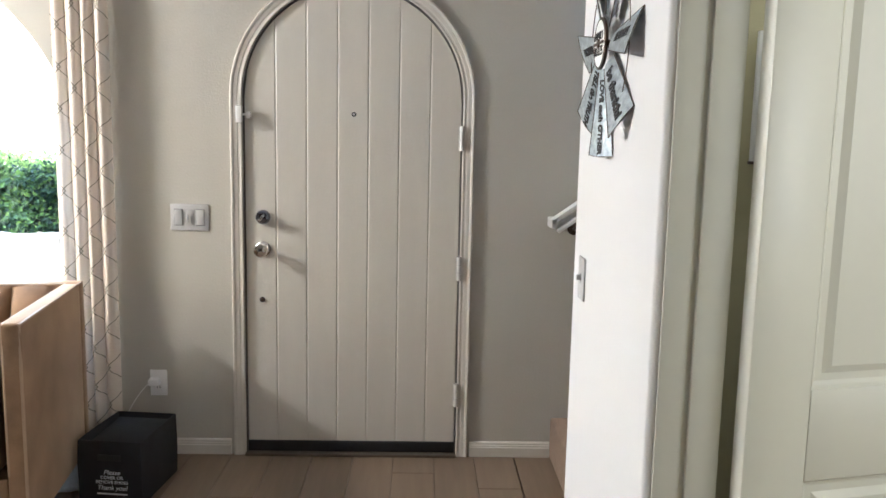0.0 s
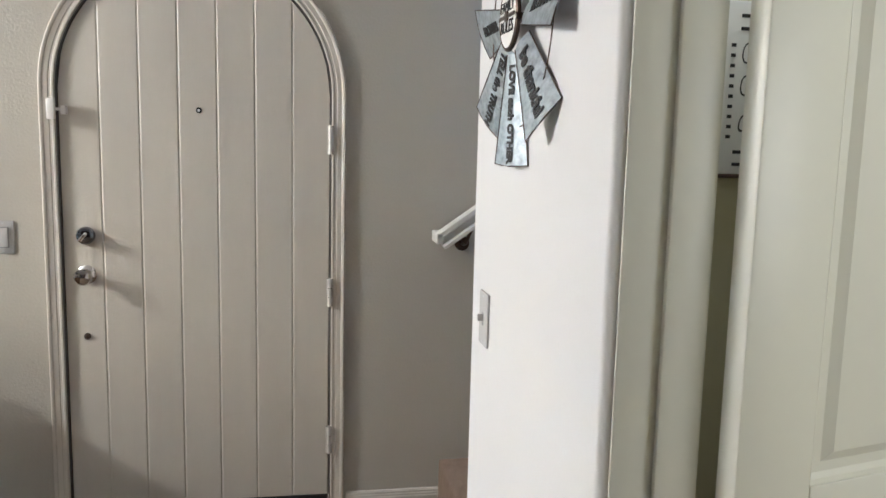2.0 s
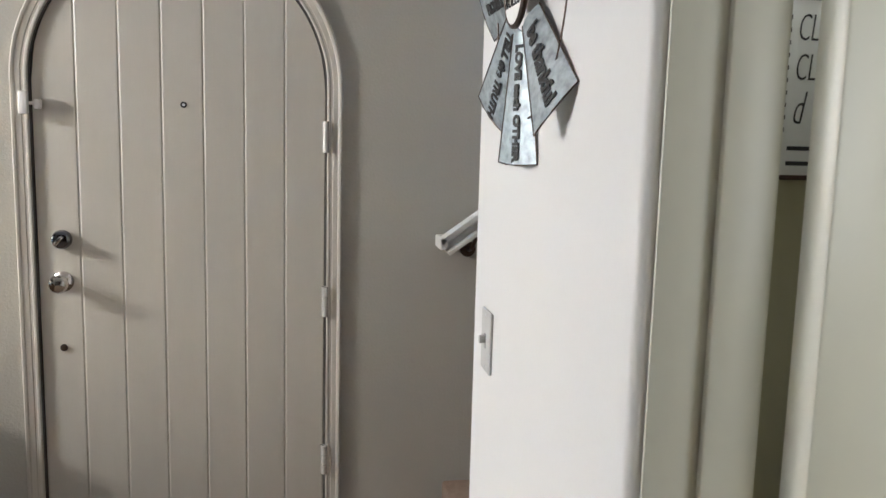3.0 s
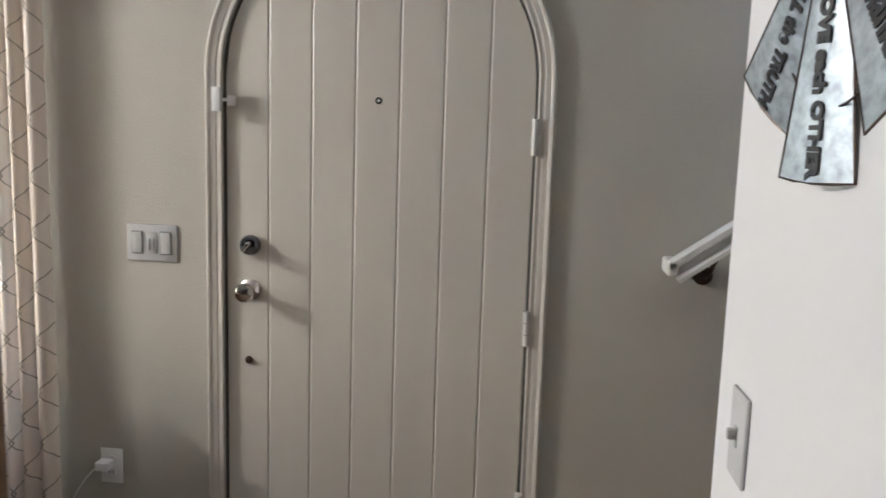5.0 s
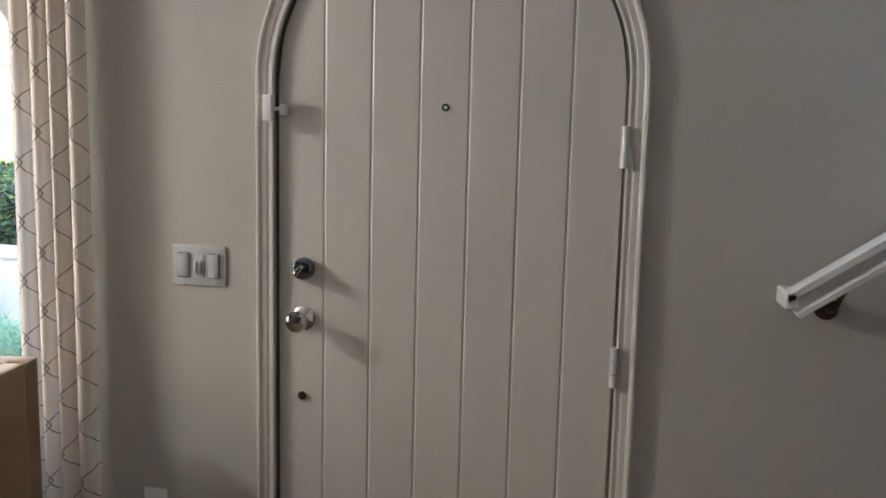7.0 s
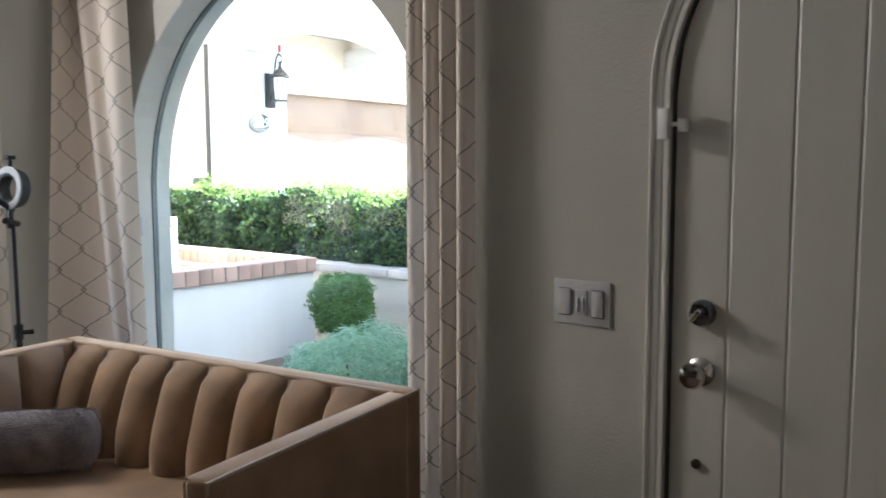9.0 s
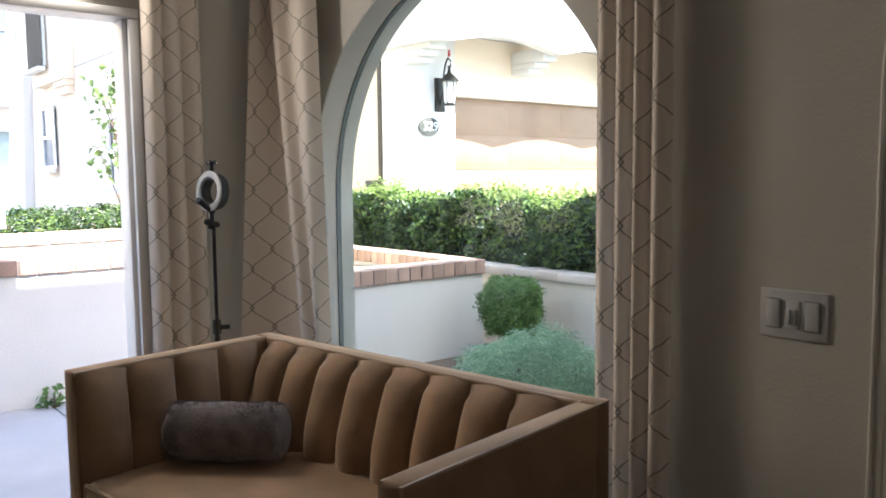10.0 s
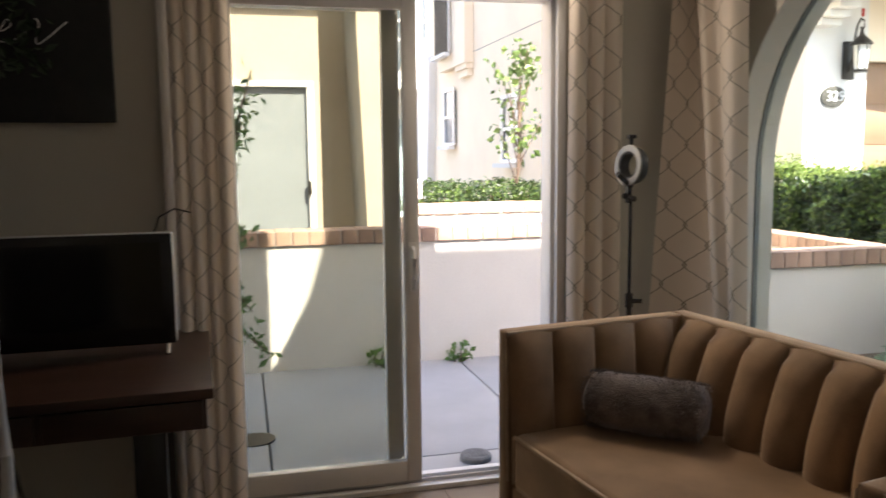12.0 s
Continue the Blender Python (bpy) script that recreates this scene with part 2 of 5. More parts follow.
CHROME = mat("chrome", (0.60, 0.57, 0.54), 0.12, 1.0, var=0.05, scale=20, bump=0.0)
HINGE = mat("painted_hinge", (0.72, 0.70, 0.66), 0.35, 0.3, var=0.05, scale=30, bump=0.0)
DARKM = mat("dark_metal", (0.06, 0.055, 0.05), 0.45, 0.7, var=0.2, scale=20, bump=0.1)
BLACKRUB = mat("black_rubber", (0.012, 0.012, 0.013), 0.6, var=0.2, scale=20, bump=0.1)
BRONZE = mat("oiled_bronze", (0.09, 0.06, 0.045), 0.4, 0.8, var=0.15, scale=20, bump=0.05)
VELVET = mat("camel_velvet", (0.285, 0.180, 0.106), 0.75, var=0.24, scale=6, fine=350, bump=0.25, depth=0.001, spec=0.15, sheen=0.9)
PIPING = mat("camel_piping", (0.40, 0.28, 0.18), 0.55, var=0.08, scale=20, fine=300, bump=0.2, sheen=0.3)
FUR = mat("grey_faux_fur", (0.20, 0.165, 0.15), 0.9, var=0.3, scale=18, fine=220, bump=0.8, depth=0.006, spec=0.1, sheen=0.6)
CURTAIN = curtain_mat()
VINYL = mat("white_vinyl", (0.80, 0.78, 0.76), 0.35, var=0.02, bump=0.02)
GLASS = glass_mat("window_glass", (0.945, 1.0, 0.99))
TINTED = glass_mat("tinted_slider_glass", (0.97, 0.98, 0.94), 0.87)
STUCCO = mat("cream_stucco", (0.74, 0.66, 0.55), 0.92, var=0.06, scale=1.5, fine=45, bump=0.6, depth=0.008, spec=0.2)
STUCCO_W = mat("white_stucco", (0.77, 0.745, 0.71), 0.92, var=0.05, scale=1.5, fine=60, bump=0.35, depth=0.006, spec=0.2)
STUCCO_T = mat("tan_stucco", (0.55, 0.468, 0.36), 0.92, var=0.07, scale=1.5, fine=40, bump=0.6, depth=0.008, spec=0.2)
BRICK = mat("cap_brick", (0.50, 0.33, 0.25), 0.85, var=0.15, scale=9, fine=90, bump=0.5, depth=0.004, rand=0.7)
CONCRETE = mat("patio_concrete", (0.43, 0.42, 0.415), 0.8, var=0.10, scale=2.5, fine=140, bump=0.3, depth=0.002)
GARAGE = mat("garage_door_paint", (0.29, 0.175, 0.105), 0.6, var=0.05, scale=3, fine=60, bump=0.2)
GROUND = mat("ground_soil", (0.20, 0.15, 0.11), 0.95, var=0.2, scale=2, fine=60, bump=0.8, depth=0.01)
ASPHALT = mat("street_asphalt", (0.16, 0.155, 0.15), 0.9, var=0.15, scale=2, fine=120, bump=0.5, depth=0.006)
CARPET = mat("stair_carpet", (0.30, 0.22, 0.17), 0.95, var=0.15, scale=40, fine=420, bump=0.9, depth=0.006, spec=0.1, sheen=0.3)
FABRIC_B = mat("black_nonwoven", (0.014, 0.014, 0.016), 0.75, var=0.25, scale=12, fine=500, bump=0.4, depth=0.001)
PRINT_W = mat("white_print", (0.75, 0.75, 0.75), 0.7, var=0.02, bump=0.0)
GALV = mat("galvanised_sheet", (0.40, 0.445, 0.475), 0.42, 0.5, var=0.30, scale=55, fine=140, bump=0.12, depth=0.001)
INK = mat("black_ink", (0.015, 0.014, 0.014), 0.6, var=0.05, bump=0.0)
SIGNW = mat("sign_board", (0.78, 0.77, 0.74), 0.6, var=0.03, scale=5, bump=0.05)
WOODF = mat("oak_floor_planks", (0.205, 0.145, 0.098), 0.45, var=0.10, scale=2.2, fine=45, bump=0.12, depth=0.001, stretch=(14, 1.2, 1), rand=0.5)
WALNUT = mat("dark_walnut", (0.042, 0.019, 0.012), 0.35, var=0.22, scale=3, fine=40, bump=0.1, depth=0.001, stretch=(10, 1.2, 10))
BLACKP = mat("black_plastic", (0.010, 0.010, 0.011), 0.25, var=0.1, bump=0.0)
SILVER = mat("silver_plastic", (0.55, 0.55, 0.56), 0.3, 0.6, var=0.03, bump=0.0)
SCREEN = mat("dark_screen", (0.012, 0.012, 0.013), 0.12, var=0.05, bump=0.0)
CANVAS = mat("black_canvas", (0.012, 0.013, 0.014), 0.75, var=0.2, scale=20, fine=300, bump=0.3, depth=0.0008)
BATHW = mat("bathroom_paint", (0.50, 0.46, 0.29), 0.8, var=0.02, bump=0.1)
BARK = mat("bark", (0.16, 0.11, 0.08), 0.9, var=0.2, scale=20, fine=90, bump=0.6, depth=0.004)
HEDGE_L = leaf_mat("hedge_leaves", (0.012, 0.034, 0.010), (0.13, 0.21, 0.035), 0.25, 2.2)
BOX_L = leaf_mat("box_bush_leaves", (0.06, 0.13, 0.025), (0.17, 0.30, 0.07))
BUSH_L = leaf_mat("bush_leaves", (0.06, 0.13, 0.04), (0.16, 0.28, 0.10))
LAV_L = leaf_mat("lavender_leaves", (0.24, 0.38, 0.25), (0.52, 0.66, 0.47))
FAR_WALL = mat("rose_cream_stucco", (0.90, 0.76, 0.59), 0.92, var=0.05, scale=1.5, fine=45, bump=0.5, depth=0.006, spec=0.2)
TREE_L = leaf_mat("tree_leaves", (0.06, 0.11, 0.025), (0.17, 0.25, 0.07))
FAR_GLASS = mat("far_window_glass", (0.10, 0.12, 0.13), 0.08, var=0.1, scale=1, bump=0.0)
LAMP_GLASS = mat("frosted_lamp_glass", (0.75, 0.75, 0.72), 0.35, var=0.02, bump=0.0)
SCREENM = mat("insect_screen", (0.25, 0.275, 0.29), 0.55, var=0.06, scale=2, fine=300, bump=0.1)


# ---- the large structure ----
WX, WY = -3.40, 3.50          # inner faces of the slider wall and of the entrance wall
DX, DR, DZ = -0.383, 0.456, 1.565   # front door: centre, half width and arch radius, spring height
AX, AR, AZ = -2.38, 0.84, 1.29      # arched window: centre, radius, spring height


def wall_cut(bm, place, u0, u1, z0, z1, thick, openings):
    """A wall from u0 to u1 with openings (ua, ub, bottom, spring, round) cut through it."""
    cuts = {u0, u1}
    for ua, ub, zb, zs, rnd in openings:
        n = 28 if rnd else 1
        for k in range(n + 1):
            a = math.pi * k / n
            cuts.add(round((ua + ub) / 2 - (ub - ua) / 2 * math.cos(a) if rnd else ua + (ub - ua) * k, 5))
    cuts = sorted(cuts)

    def top(o, u):
        ua, ub, zb, zs, rnd = o
        r = (ub - ua) / 2
        return zs + (math.sqrt(max(0, r * r - (u - (ua + ub) / 2) ** 2)) if rnd else 0)

    for a, b in zip(cuts, cuts[1:]):
        mid = (a + b) / 2
        o = next((o for o in openings if o[0] < mid < o[1]), None)
        if o is None:
            prism(bm, [(a, z0), (b, z0), (b, z1), (a, z1)], place, 0, thick)
            continue
        prism(bm, [(a, top(o, a)), (b, top(o, b)), (b, z1), (a, z1)], place, 0, thick)
        if o[2] > z0:
            prism(bm, [(a, z0), (b, z0), (b, o[2]), (a, o[2])], place, 0, thick)


CEIL_Z = 2.62
bm = bmesh.new()
wall_cut(bm, lambda u, z, d: Vector((u, WY + d, z)), -3.60, 4.2, -0.12, CEIL_Z, 0.19,
         [(AX - AR, AX + AR, 0.42, AZ, True), (DX - DR - 0.012, DX + DR + 0.012, -0.02, DZ, True)])
wall_north = solid("wall_north", bm, WALL, "grey painted plaster wall round the arched door and window", "wall", "structure", smooth=False)
bm = bmesh.new()
wall_cut(bm, lambda u, z, d: Vector((WX - d, u, z)), -4.2, WY - 0.002, -0.12, CEIL_Z, 0.19, [(1.26, 2.84, -0.02, 2.04, False)])
wall_west = solid("wall_west", bm, WALL, "grey painted plaster wall round the sliding patio door", "wall", "structure", smooth=False)
# hall wall with the doorway, its corners rounded in plaster
def bullnose(bm, x0, x1, y0, y1, z0, z1, r, near, far):
    """A length of wall whose room-side corners are rounded at its near and far ends."""
    plan = [(x1, y0)]
    plan += [(x0 + r - r * math.sin(a), y0 + r - r * math.cos(a)) for a in [math.pi / 2 * k / 8 for k in range(9)]] if near else [(x0, y0)]
    plan += [(x0 + r - r * math.cos(a), y1 - r + r * math.sin(a)) for a in [math.pi / 2 * k / 8 for k in range(9)]] if far else [(x0, y1)]
    plan.append((x1, y1))
    prism(bm, plan, lambda u, v, d: Vector((u, v, d)), z0, z1)


bm = bmesh.new()
bullnose(bm, 0.344, 0.474, -4.2, 0.736, 0.0, CEIL_Z, 0.02, False, True)
bullnose(bm, 0.344, 0.474, 1.508, 2.29, 0.0, CEIL_Z, 0.012, True, True)
box(bm, 0.344, 0.474, 0.7365, 1.5075, 2.05, CEIL_Z, 0.012)
ob = solid("wall_hall", bm, PILLAR, "white painted hall wall with rounded corners and a light switch", "wall", "structure")
bm = bmesh.new()
box(bm, 0.476, 4.2, 2.19, 2.285, 0, 5.4)
solid("wall_stair", bm, WALL, "grey painted wall beside the stairs", "wall", "structure")
bm = bmesh.new()
box(bm, 0.476, 2.2, 1.72, 1.82, 0, CEIL_Z)
box(bm, 2.2, 2.3, -0.4, 1.82, 0, CEIL_Z)
box(bm, 0.476, 2.2, -0.5, -0.4, 0, CEIL_Z)
solid("wall_bathroom", bm, BATHW, "muted olive painted bathroom walls", "wall", "structure")
# Unseen closing wall; its dark colour is chosen to soak up bounced light.
bm = bmesh.new()
wall_cut(bm, lambda u, z, d: Vector((u, -2.2 - d, z)), -3.59, 4.2, -0.12, CEIL_Z, 0.2, [])
solid("wall_south", bm, WALNUT, "unseen wall behind the room, dark to cut bounced light", "wall", "structure")
bm = bmesh.new()
box(bm, 4.2, 4.35, -4.4, 3.69, -0.12, 5.4)
solid("wall_east", bm, WALL, "plain painted wall closing the stairwell", "wall", "structure")
bm = bmesh.new()
box(bm, -3.40, 0.458, -4.2, WY, CEIL_Z + 0.002, CEIL_Z + 0.25)
box(bm, 0.458, 4.2, -4.2, 2.285, CEIL_Z + 0.002, CEIL_Z + 0.25)
box(bm, 0.458, 4.2, 2.287, 3.69, 5.4, 5.6)
solid("ceiling", bm, CEIL, "white painted ceiling", "ceiling", "structure")
# Invented walls out of view: shade the patio, leave a sunlit triangle on its wall.
bm = bmesh.new()
box(bm, -3.59, 4.2, 3.502, 3.69, CEIL_Z + 0.004, 5.4)
prism(bm, [(-4.4, CEIL_Z + 0.004), (3.50, CEIL_Z + 0.004), (3.50, 4.46), (2.548, 2.675), (2.543, 2.675), (2.543, 5.4), (-4.4, 5.4)], lambda u, z, d: Vector((-3.59 + d, u, z)), 0, 0.19)
solid("upper_shade_walls", bm, STUCCO, "unseen added upper walls, cut to cast a sunlit triangle", "house", "structure")
# Sun blocker out of view, sized to shade the planter, bed and window reveal.
bm = bmesh.new()
box(bm, -1.15, 4.35, 3.692, 8.6, -0.3, 0.0)
box(bm, -1.15, -0.95, 3.692, 4.6, 0.0, 5.2)
box(bm, -1.15, -0.95, 4.6, 9.0, 0.0, 6.6)
solid("porch", bm, STUCCO, "unseen stucco block added to shade the garden bed and planter", "porch", "structure")
bm = bmesh.new()
box(bm, -3.59, 4.2, -4.2, WY + 0.19, -0.16, -0.012)
solid("floor", bm, mat("sub_floor", (0.10, 0.07, 0.05), 0.8), "dark sub floor under the planks", "floor", "structure")

# baseboard
def baseboard(name, a, b, out):
    """A moulded skirting from a to b, standing out along out."""
    a, b, out = Vector(a), Vector(b), Vector(out)
    prof = [(0, 0.002), (0.016, 0.002), (0.016, 0.062), (0.013, 0.068), (0.013, 0.076), (0.010, 0.082), (0.010, 0.09), (0.005, 0.098), (0, 0.10)]
    bm = bmesh.new()
    sweep(bm, [(a, out, Vector((0, 0, 1))), (b, out, Vector((0, 0, 1)))], [(p, z * 0.7) for p, z in prof])
    return solid(name, bm, DOORP, "cream moulded wooden baseboard along the wall", "baseboard", "structure", smooth=False)


baseboard("baseboard_1", (-3.39, WY - 0.001, 0), (-0.912, WY - 0.001, 0), (0, -1, 0))
baseboard("baseboard_2", (0.142, WY - 0.001, 0), (0.50, WY - 0.001, 0), (0, -1, 0))
baseboard("baseboard_3", (WX + 0.001, -4.19, 0), (WX + 0.001, 1.25, 0), (1, 0, 0))
baseboard("baseboard_4", (WX + 0.001, 2.86, 0), (WX + 0.001, WY - 0.02, 0), (1, 0, 0))
baseboard("baseboard_5", (0.343, 1.535, 0), (0.343, 2.288, 0), (-1, 0, 0))


# ---- front door ----
def arch_path(cx, r, spring, y, z0, n=40):
    """Frames up the left leg, round the arch and down the right leg."""
    pts = []
    for k in range(5):
        pts.append((Vector((cx - r, y, z0 + (spring - z0) * k / 5)), Vector((-1, 0, 0))))
    for k in range(n + 1):
        a = math.pi * (1 - k / n)
        pts.append((Vector((cx + r * math.cos(a), y, spring + r * math.sin(a))), Vector((math.cos(a), 0, math.sin(a)))))
    for k in range(5):
        pts.append((Vector((cx + r, y, spring - (spring - z0) * (k + 1) / 5)), Vector((1, 0, 0))))
    return [(p, s, Vector((0, -1, 0))) for p, s in pts]


door = thing("door_1", pose(DX, WY, 0), "cream painted arched plank front door, closed", "door", kind="structure")
plank_w = 2 * DR / 7
for k in range(7):
    a, b = -DR + plank_w * k, -DR + plank_w * (k + 1)
    bm = bmesh.new()
    poly = [(a, 0.062), (b, 0.062)]
    n = 10
    for i in range(n + 1):
        u = b + (a - b) * i / n
        poly.append((u, DZ + math.sqrt(max(0.0, DR * DR - u * u)) - 0.001))
    clean = [poly[0]]
    for q in poly[1:]:
        if (Vector(q) - Vector(clean[-1])).length > 1e-4:
            clean.append(q)
    prism(bm, clean, lambda u, z, d: Vector((u, 0.006 + d, z)), 0, 0.034)
    front = [e for e in bm.edges if all(abs(v.co.y - 0.006) < 1e-5 for v in e.verts) and abs(e.verts[0].co.x - e.verts[1].co.x) < 1e-4 and abs(e.verts[0].co.z - e.verts[1].co.z) > 0.3]
    bmesh.ops.bevel(bm, geom=front, offset=0.005, segments=1, affect="EDGES")
    for v in bm.verts:
        if abs(v.co.y - 0.011) < 1e-4:
            v.co.y = 0.0084
    part("plank", bm, DOORP, door, smooth=False)
bm = bmesh.new()
poly = [(-DR, 0.05), (DR, 0.05)] + [(DR * math.cos(math.pi * i / 40), DZ + DR * math.sin(math.pi * i / 40)) for i in range(41)]
prism(bm, poly, lambda u, z, d: Vector((u, 0.0405 + d, z)), 0, 0.012)
part("door_core", bm, DOORP, door, smooth=False)
bm = bmesh.new()
box(bm, -DR, DR, -0.004, 0.03, 0.014, 0.061, 0.004)
part("door_sweep", bm, BLACKRUB, door, "black rubber door sweep")
bm = bmesh.new()
box(bm, -DR - 0.01, DR + 0.01, -0.03, 0.12, -0.002, 0.013, 0.004)
solid("door_threshold", bm, mat("threshold_metal", (0.16, 0.13, 0.10), 0.45, 0.5, bump=0.05), "dark bronze metal threshold under the front door", "threshold", "structure").matrix_basis = pose(DX, WY, 0)


def lockset(name, x, z, profile, label, extra=None, material=None):
    material = material or CHROME
    bm = bmesh.new()
    lathe(bm, profile, (x, 0.006, z), (0, -1, 0), 28)
    ob = part(name, bm, material, door, label)
    if extra:
        extra(ob, x, z)
    return ob


def thumb_turn(ob, x, z):
    bm = bmesh.new()
    vs = box(bm, x - 0.006, x + 0.006, -0.050, -0.026, z - 0.018, z + 0.018, 0.004)
    bmesh.ops.rotate(bm, verts=bm.verts, cent=(x, 0, z), matrix=Matrix.Rotation(radians(40), 3, "Y"))
    part("thumb_turn", bm, CHROME, ob, "chrome thumb turn")


lockset("deadbolt", -0.765 - DX, 1.058, [(0.031, 0), (0.031, 0.014), (0.027, 0.024), (0.020, 0.027), (0.001, 0.027)], "dark chrome deadbolt", thumb_turn, DARKCHROME)
lockset("door_knob", -0.766 - DX, 0.92, [(0.033, 0), (0.033, 0.006), (0.026, 0.011), (0.013, 0.016), (0.012, 0.032), (0.020, 0.040), (0.029, 0.050), (0.030, 0.060), (0.025, 0.070), (0.012, 0.075), (0.001, 0.076)], "polished chrome round door knob")
lockset("door_stud", -0.772 - DX, 0.698, [(0.012, 0), (0.012, 0.004), (0.008, 0.010), (0.001, 0.012)], "small dark metal stud", None, BRONZE)
lockset("peephole", -0.38 - DX, 1.499, [(0.010, 0), (0.010, 0.003), (0.007, 0.004), (0.006, 0.001), (0.001, 0.001)], "dark-rimmed peephole", None, INK)
# White-coloured disc imitates daylight showing through the peephole.
lockset("peephole_lens", -0.38 - DX, 1.499, [(0.0046, 0.0), (0.0046, 0.0045), (0.001, 0.005)], "white disc painted for daylight through the peephole", None, PRINT_W)
for z in (1.456 - 0.05, 0.899 - 0.05, 0.334 - 0.05):
    bm = bmesh.new()
    for k in range(3):
        cyl(bm, (DR + 0.004, -0.016, z - 0.05 + 0.0345 * k), (DR + 0.004, -0.016, z - 0.05 + 0.0345 * k + 0.033), 0.0095, n=12)
    box(bm, DR - 0.010, DR + 0.018, -0.012, -0.004, z - 0.05, z + 0.053)
    part("hinge", bm, HINGE, door, "painted metal butt hinge")
# jamb and casing
bm = bmesh.new()
sweep(bm, arch_path(DX, DR + 0.0035, DZ, WY, 0.0), [(0.0, -0.10), (0.0, -0.002), (0.008, -0.002), (0.008, -0.10)])
sweep(bm, arch_path(DX, DR - 0.016, DZ, WY, 0.0), [(0.0, -0.075), (0.0, -0.058), (0.027, -0.058), (0.027, -0.075)])
solid("door_frame", bm, mat("dark_jamb", (0.10, 0.09, 0.08), 0.6), "dark weatherstripped jamb round the arched door", "door frame", "structure", smooth=False)
bm = bmesh.new()
prof = [(a * 0.80, b) for a, b in [(0.0, 0.0), (0.0, 0.011), (0.003, 0.013), (0.010, 0.013), (0.013, 0.0115), (0.022, 0.0115), (0.025, 0.013), (0.044, 0.0145), (0.049, 0.0175), (0.057, 0.019), (0.062, 0.0165), (0.064, 0.012), (0.064, 0.0)]]
sweep(bm, arch_path(DX, DR + 0.008, DZ, WY, 0.0), prof)
solid("trim_1", bm, DOORP, "cream moulded arched casing round the front door", "casing", "structure", smooth=False)
sensor = thing("door_sensor", pose(-0.853, WY - 0.0215, 1.49), "white door alarm sensor on the casing", "sensor")
bm = bmesh.new()
box(bm, -0.013, 0.013, -0.022, 0.0, -0.035, 0.035, 0.004)
part("sensor_body", bm, SENSOR, sensor)
bm = bmesh.new()
box(bm, 0.028, 0.044, -0.006, 0.027, -0.018, 0.012, 0.003)
box(bm, 0.010, 0.030, -0.004, 0.002, -0.006, 0.004)
part("magnet", bm, SENSOR, sensor)


# ---- switches and outlet ----
def switch_plate(name, m, gangs, label):
    """A wall plate; local x across, z up, -y out of the wall."""
    w = 0.046 * (gangs - 1) + 0.070
    t = thing(name, m, label, "light switch")
    bm = bmesh.new()
    box(bm, -w / 2, w / 2, -0.006, 0, -0.057, 0.057, 0.003)
    part("plate", bm, WHITE, t)
    for k in range(gangs):
        x = (k - (gangs - 1) / 2) * 0.046
        if gangs == 3 and k == 1:
            bm = bmesh.new()
            box(bm, x - 0.0165, x + 0.0165, -0.0085, -0.006, -0.033, 0.033, 0.001)
            part("insert", bm, WHITE, t)
            for dx in (-0.007, 0.007):
                bm = bmesh.new()
                box(bm, x + dx - 0.0025, x + dx + 0.0025, -0.013, -0.0085, -0.022, 0.012, 0.001)
                part("slide", bm, SILVER, t, "grey slide control")
        elif gangs == 3:
            bm = bmesh.new()
            box(bm, x - 0.0185, x + 0.0185, -0.0072, -0.006, -0.036, 0.036)
            part("gap", bm, mat("switch_gap", (0.25, 0.25, 0.25), 0.6), t)
            bm = bmesh.new()
            vs = box(bm, x - 0.0165, x + 0.0165, -0.010, -0.0072, -0.033, 0.033, 0.002)
            for v in bm.verts:
                v.co.y -= 0.003 * max(0, v.co.z / 0.033) if v.co.y < -0.008 else 0
            part("rocker", bm, WHITE, t)
        else:
            bm = bmesh.new()
            box(bm, x - 0.006, x + 0.006, -0.0075, -0.006, -0.013, 0.013)
            part("slot", bm, mat("slot_grey", (0.35, 0.35, 0.35), 0.6), t)
            bm = bmesh.new()
            vs = box(bm, x - 0.0045, x + 0.0045, -0.018, -0.006, -0.004, 0.010, 0.002)
            part("toggle", bm, WHITE, t)
        for z in (-0.048, 0.048):
            bm = bmesh.new()
            cyl(bm, (x, -0.0065, z), (x, -0.0055, z), 0.003, n=10)
            part("screw", bm, SILVER, t)
    return t


switch_plate("wall_switch", pose(-1.075, WY, 1.052), 3, "white triple wall switch plate with two rockers")
switch_plate("wall_switch", pose(0.344, 2.155, 1.049, 0, 0, -90), 1, "white single toggle light switch on hall wall")
outlet = thing("wall_outlet", pose(-1.225, WY, 0.322), "white wall outlet with a phone charger plugged in", "outlet")
bm = bmesh.new()
box(bm, -0.037, 0.037, -0.006, 0, -0.058, 0.058, 0.003)
part("plate", bm, SENSOR, outlet)
for z in (-0.02, 0.02):
    bm = bmesh.new()
    cyl(bm, (0, -0.008, z), (0, -0.005, z), 0.017, n=20)
    part("socket", bm, SENSOR, outlet)
    for dx in (-0.006, 0.006):
        bm = bmesh.new()
        box(bm, dx - 0.001, dx + 0.001, -0.0088, -0.0075, z - 0.004, z + 0.005)
        part("slot", bm, INK, outlet)
charger = thing("phone_charger", pose(-1.235, WY - 0.0095, 0.335), "white plug-in phone charger with a thin cable", "charger")
bm = bmesh.new()
box(bm, -0.022, 0.022, -0.045, 0, -0.014, 0.014, 0.005)
part("charger_body", bm, SENSOR, charger)
bm = bmesh.new()
pts = [Vector((-0.02 - 0.12 * t, -0.04 + 0.005 * t, -0.005 - 0.19 * t + 0.08 * t * (1 - t))) for t in [i / 14 for i in range(15)]]
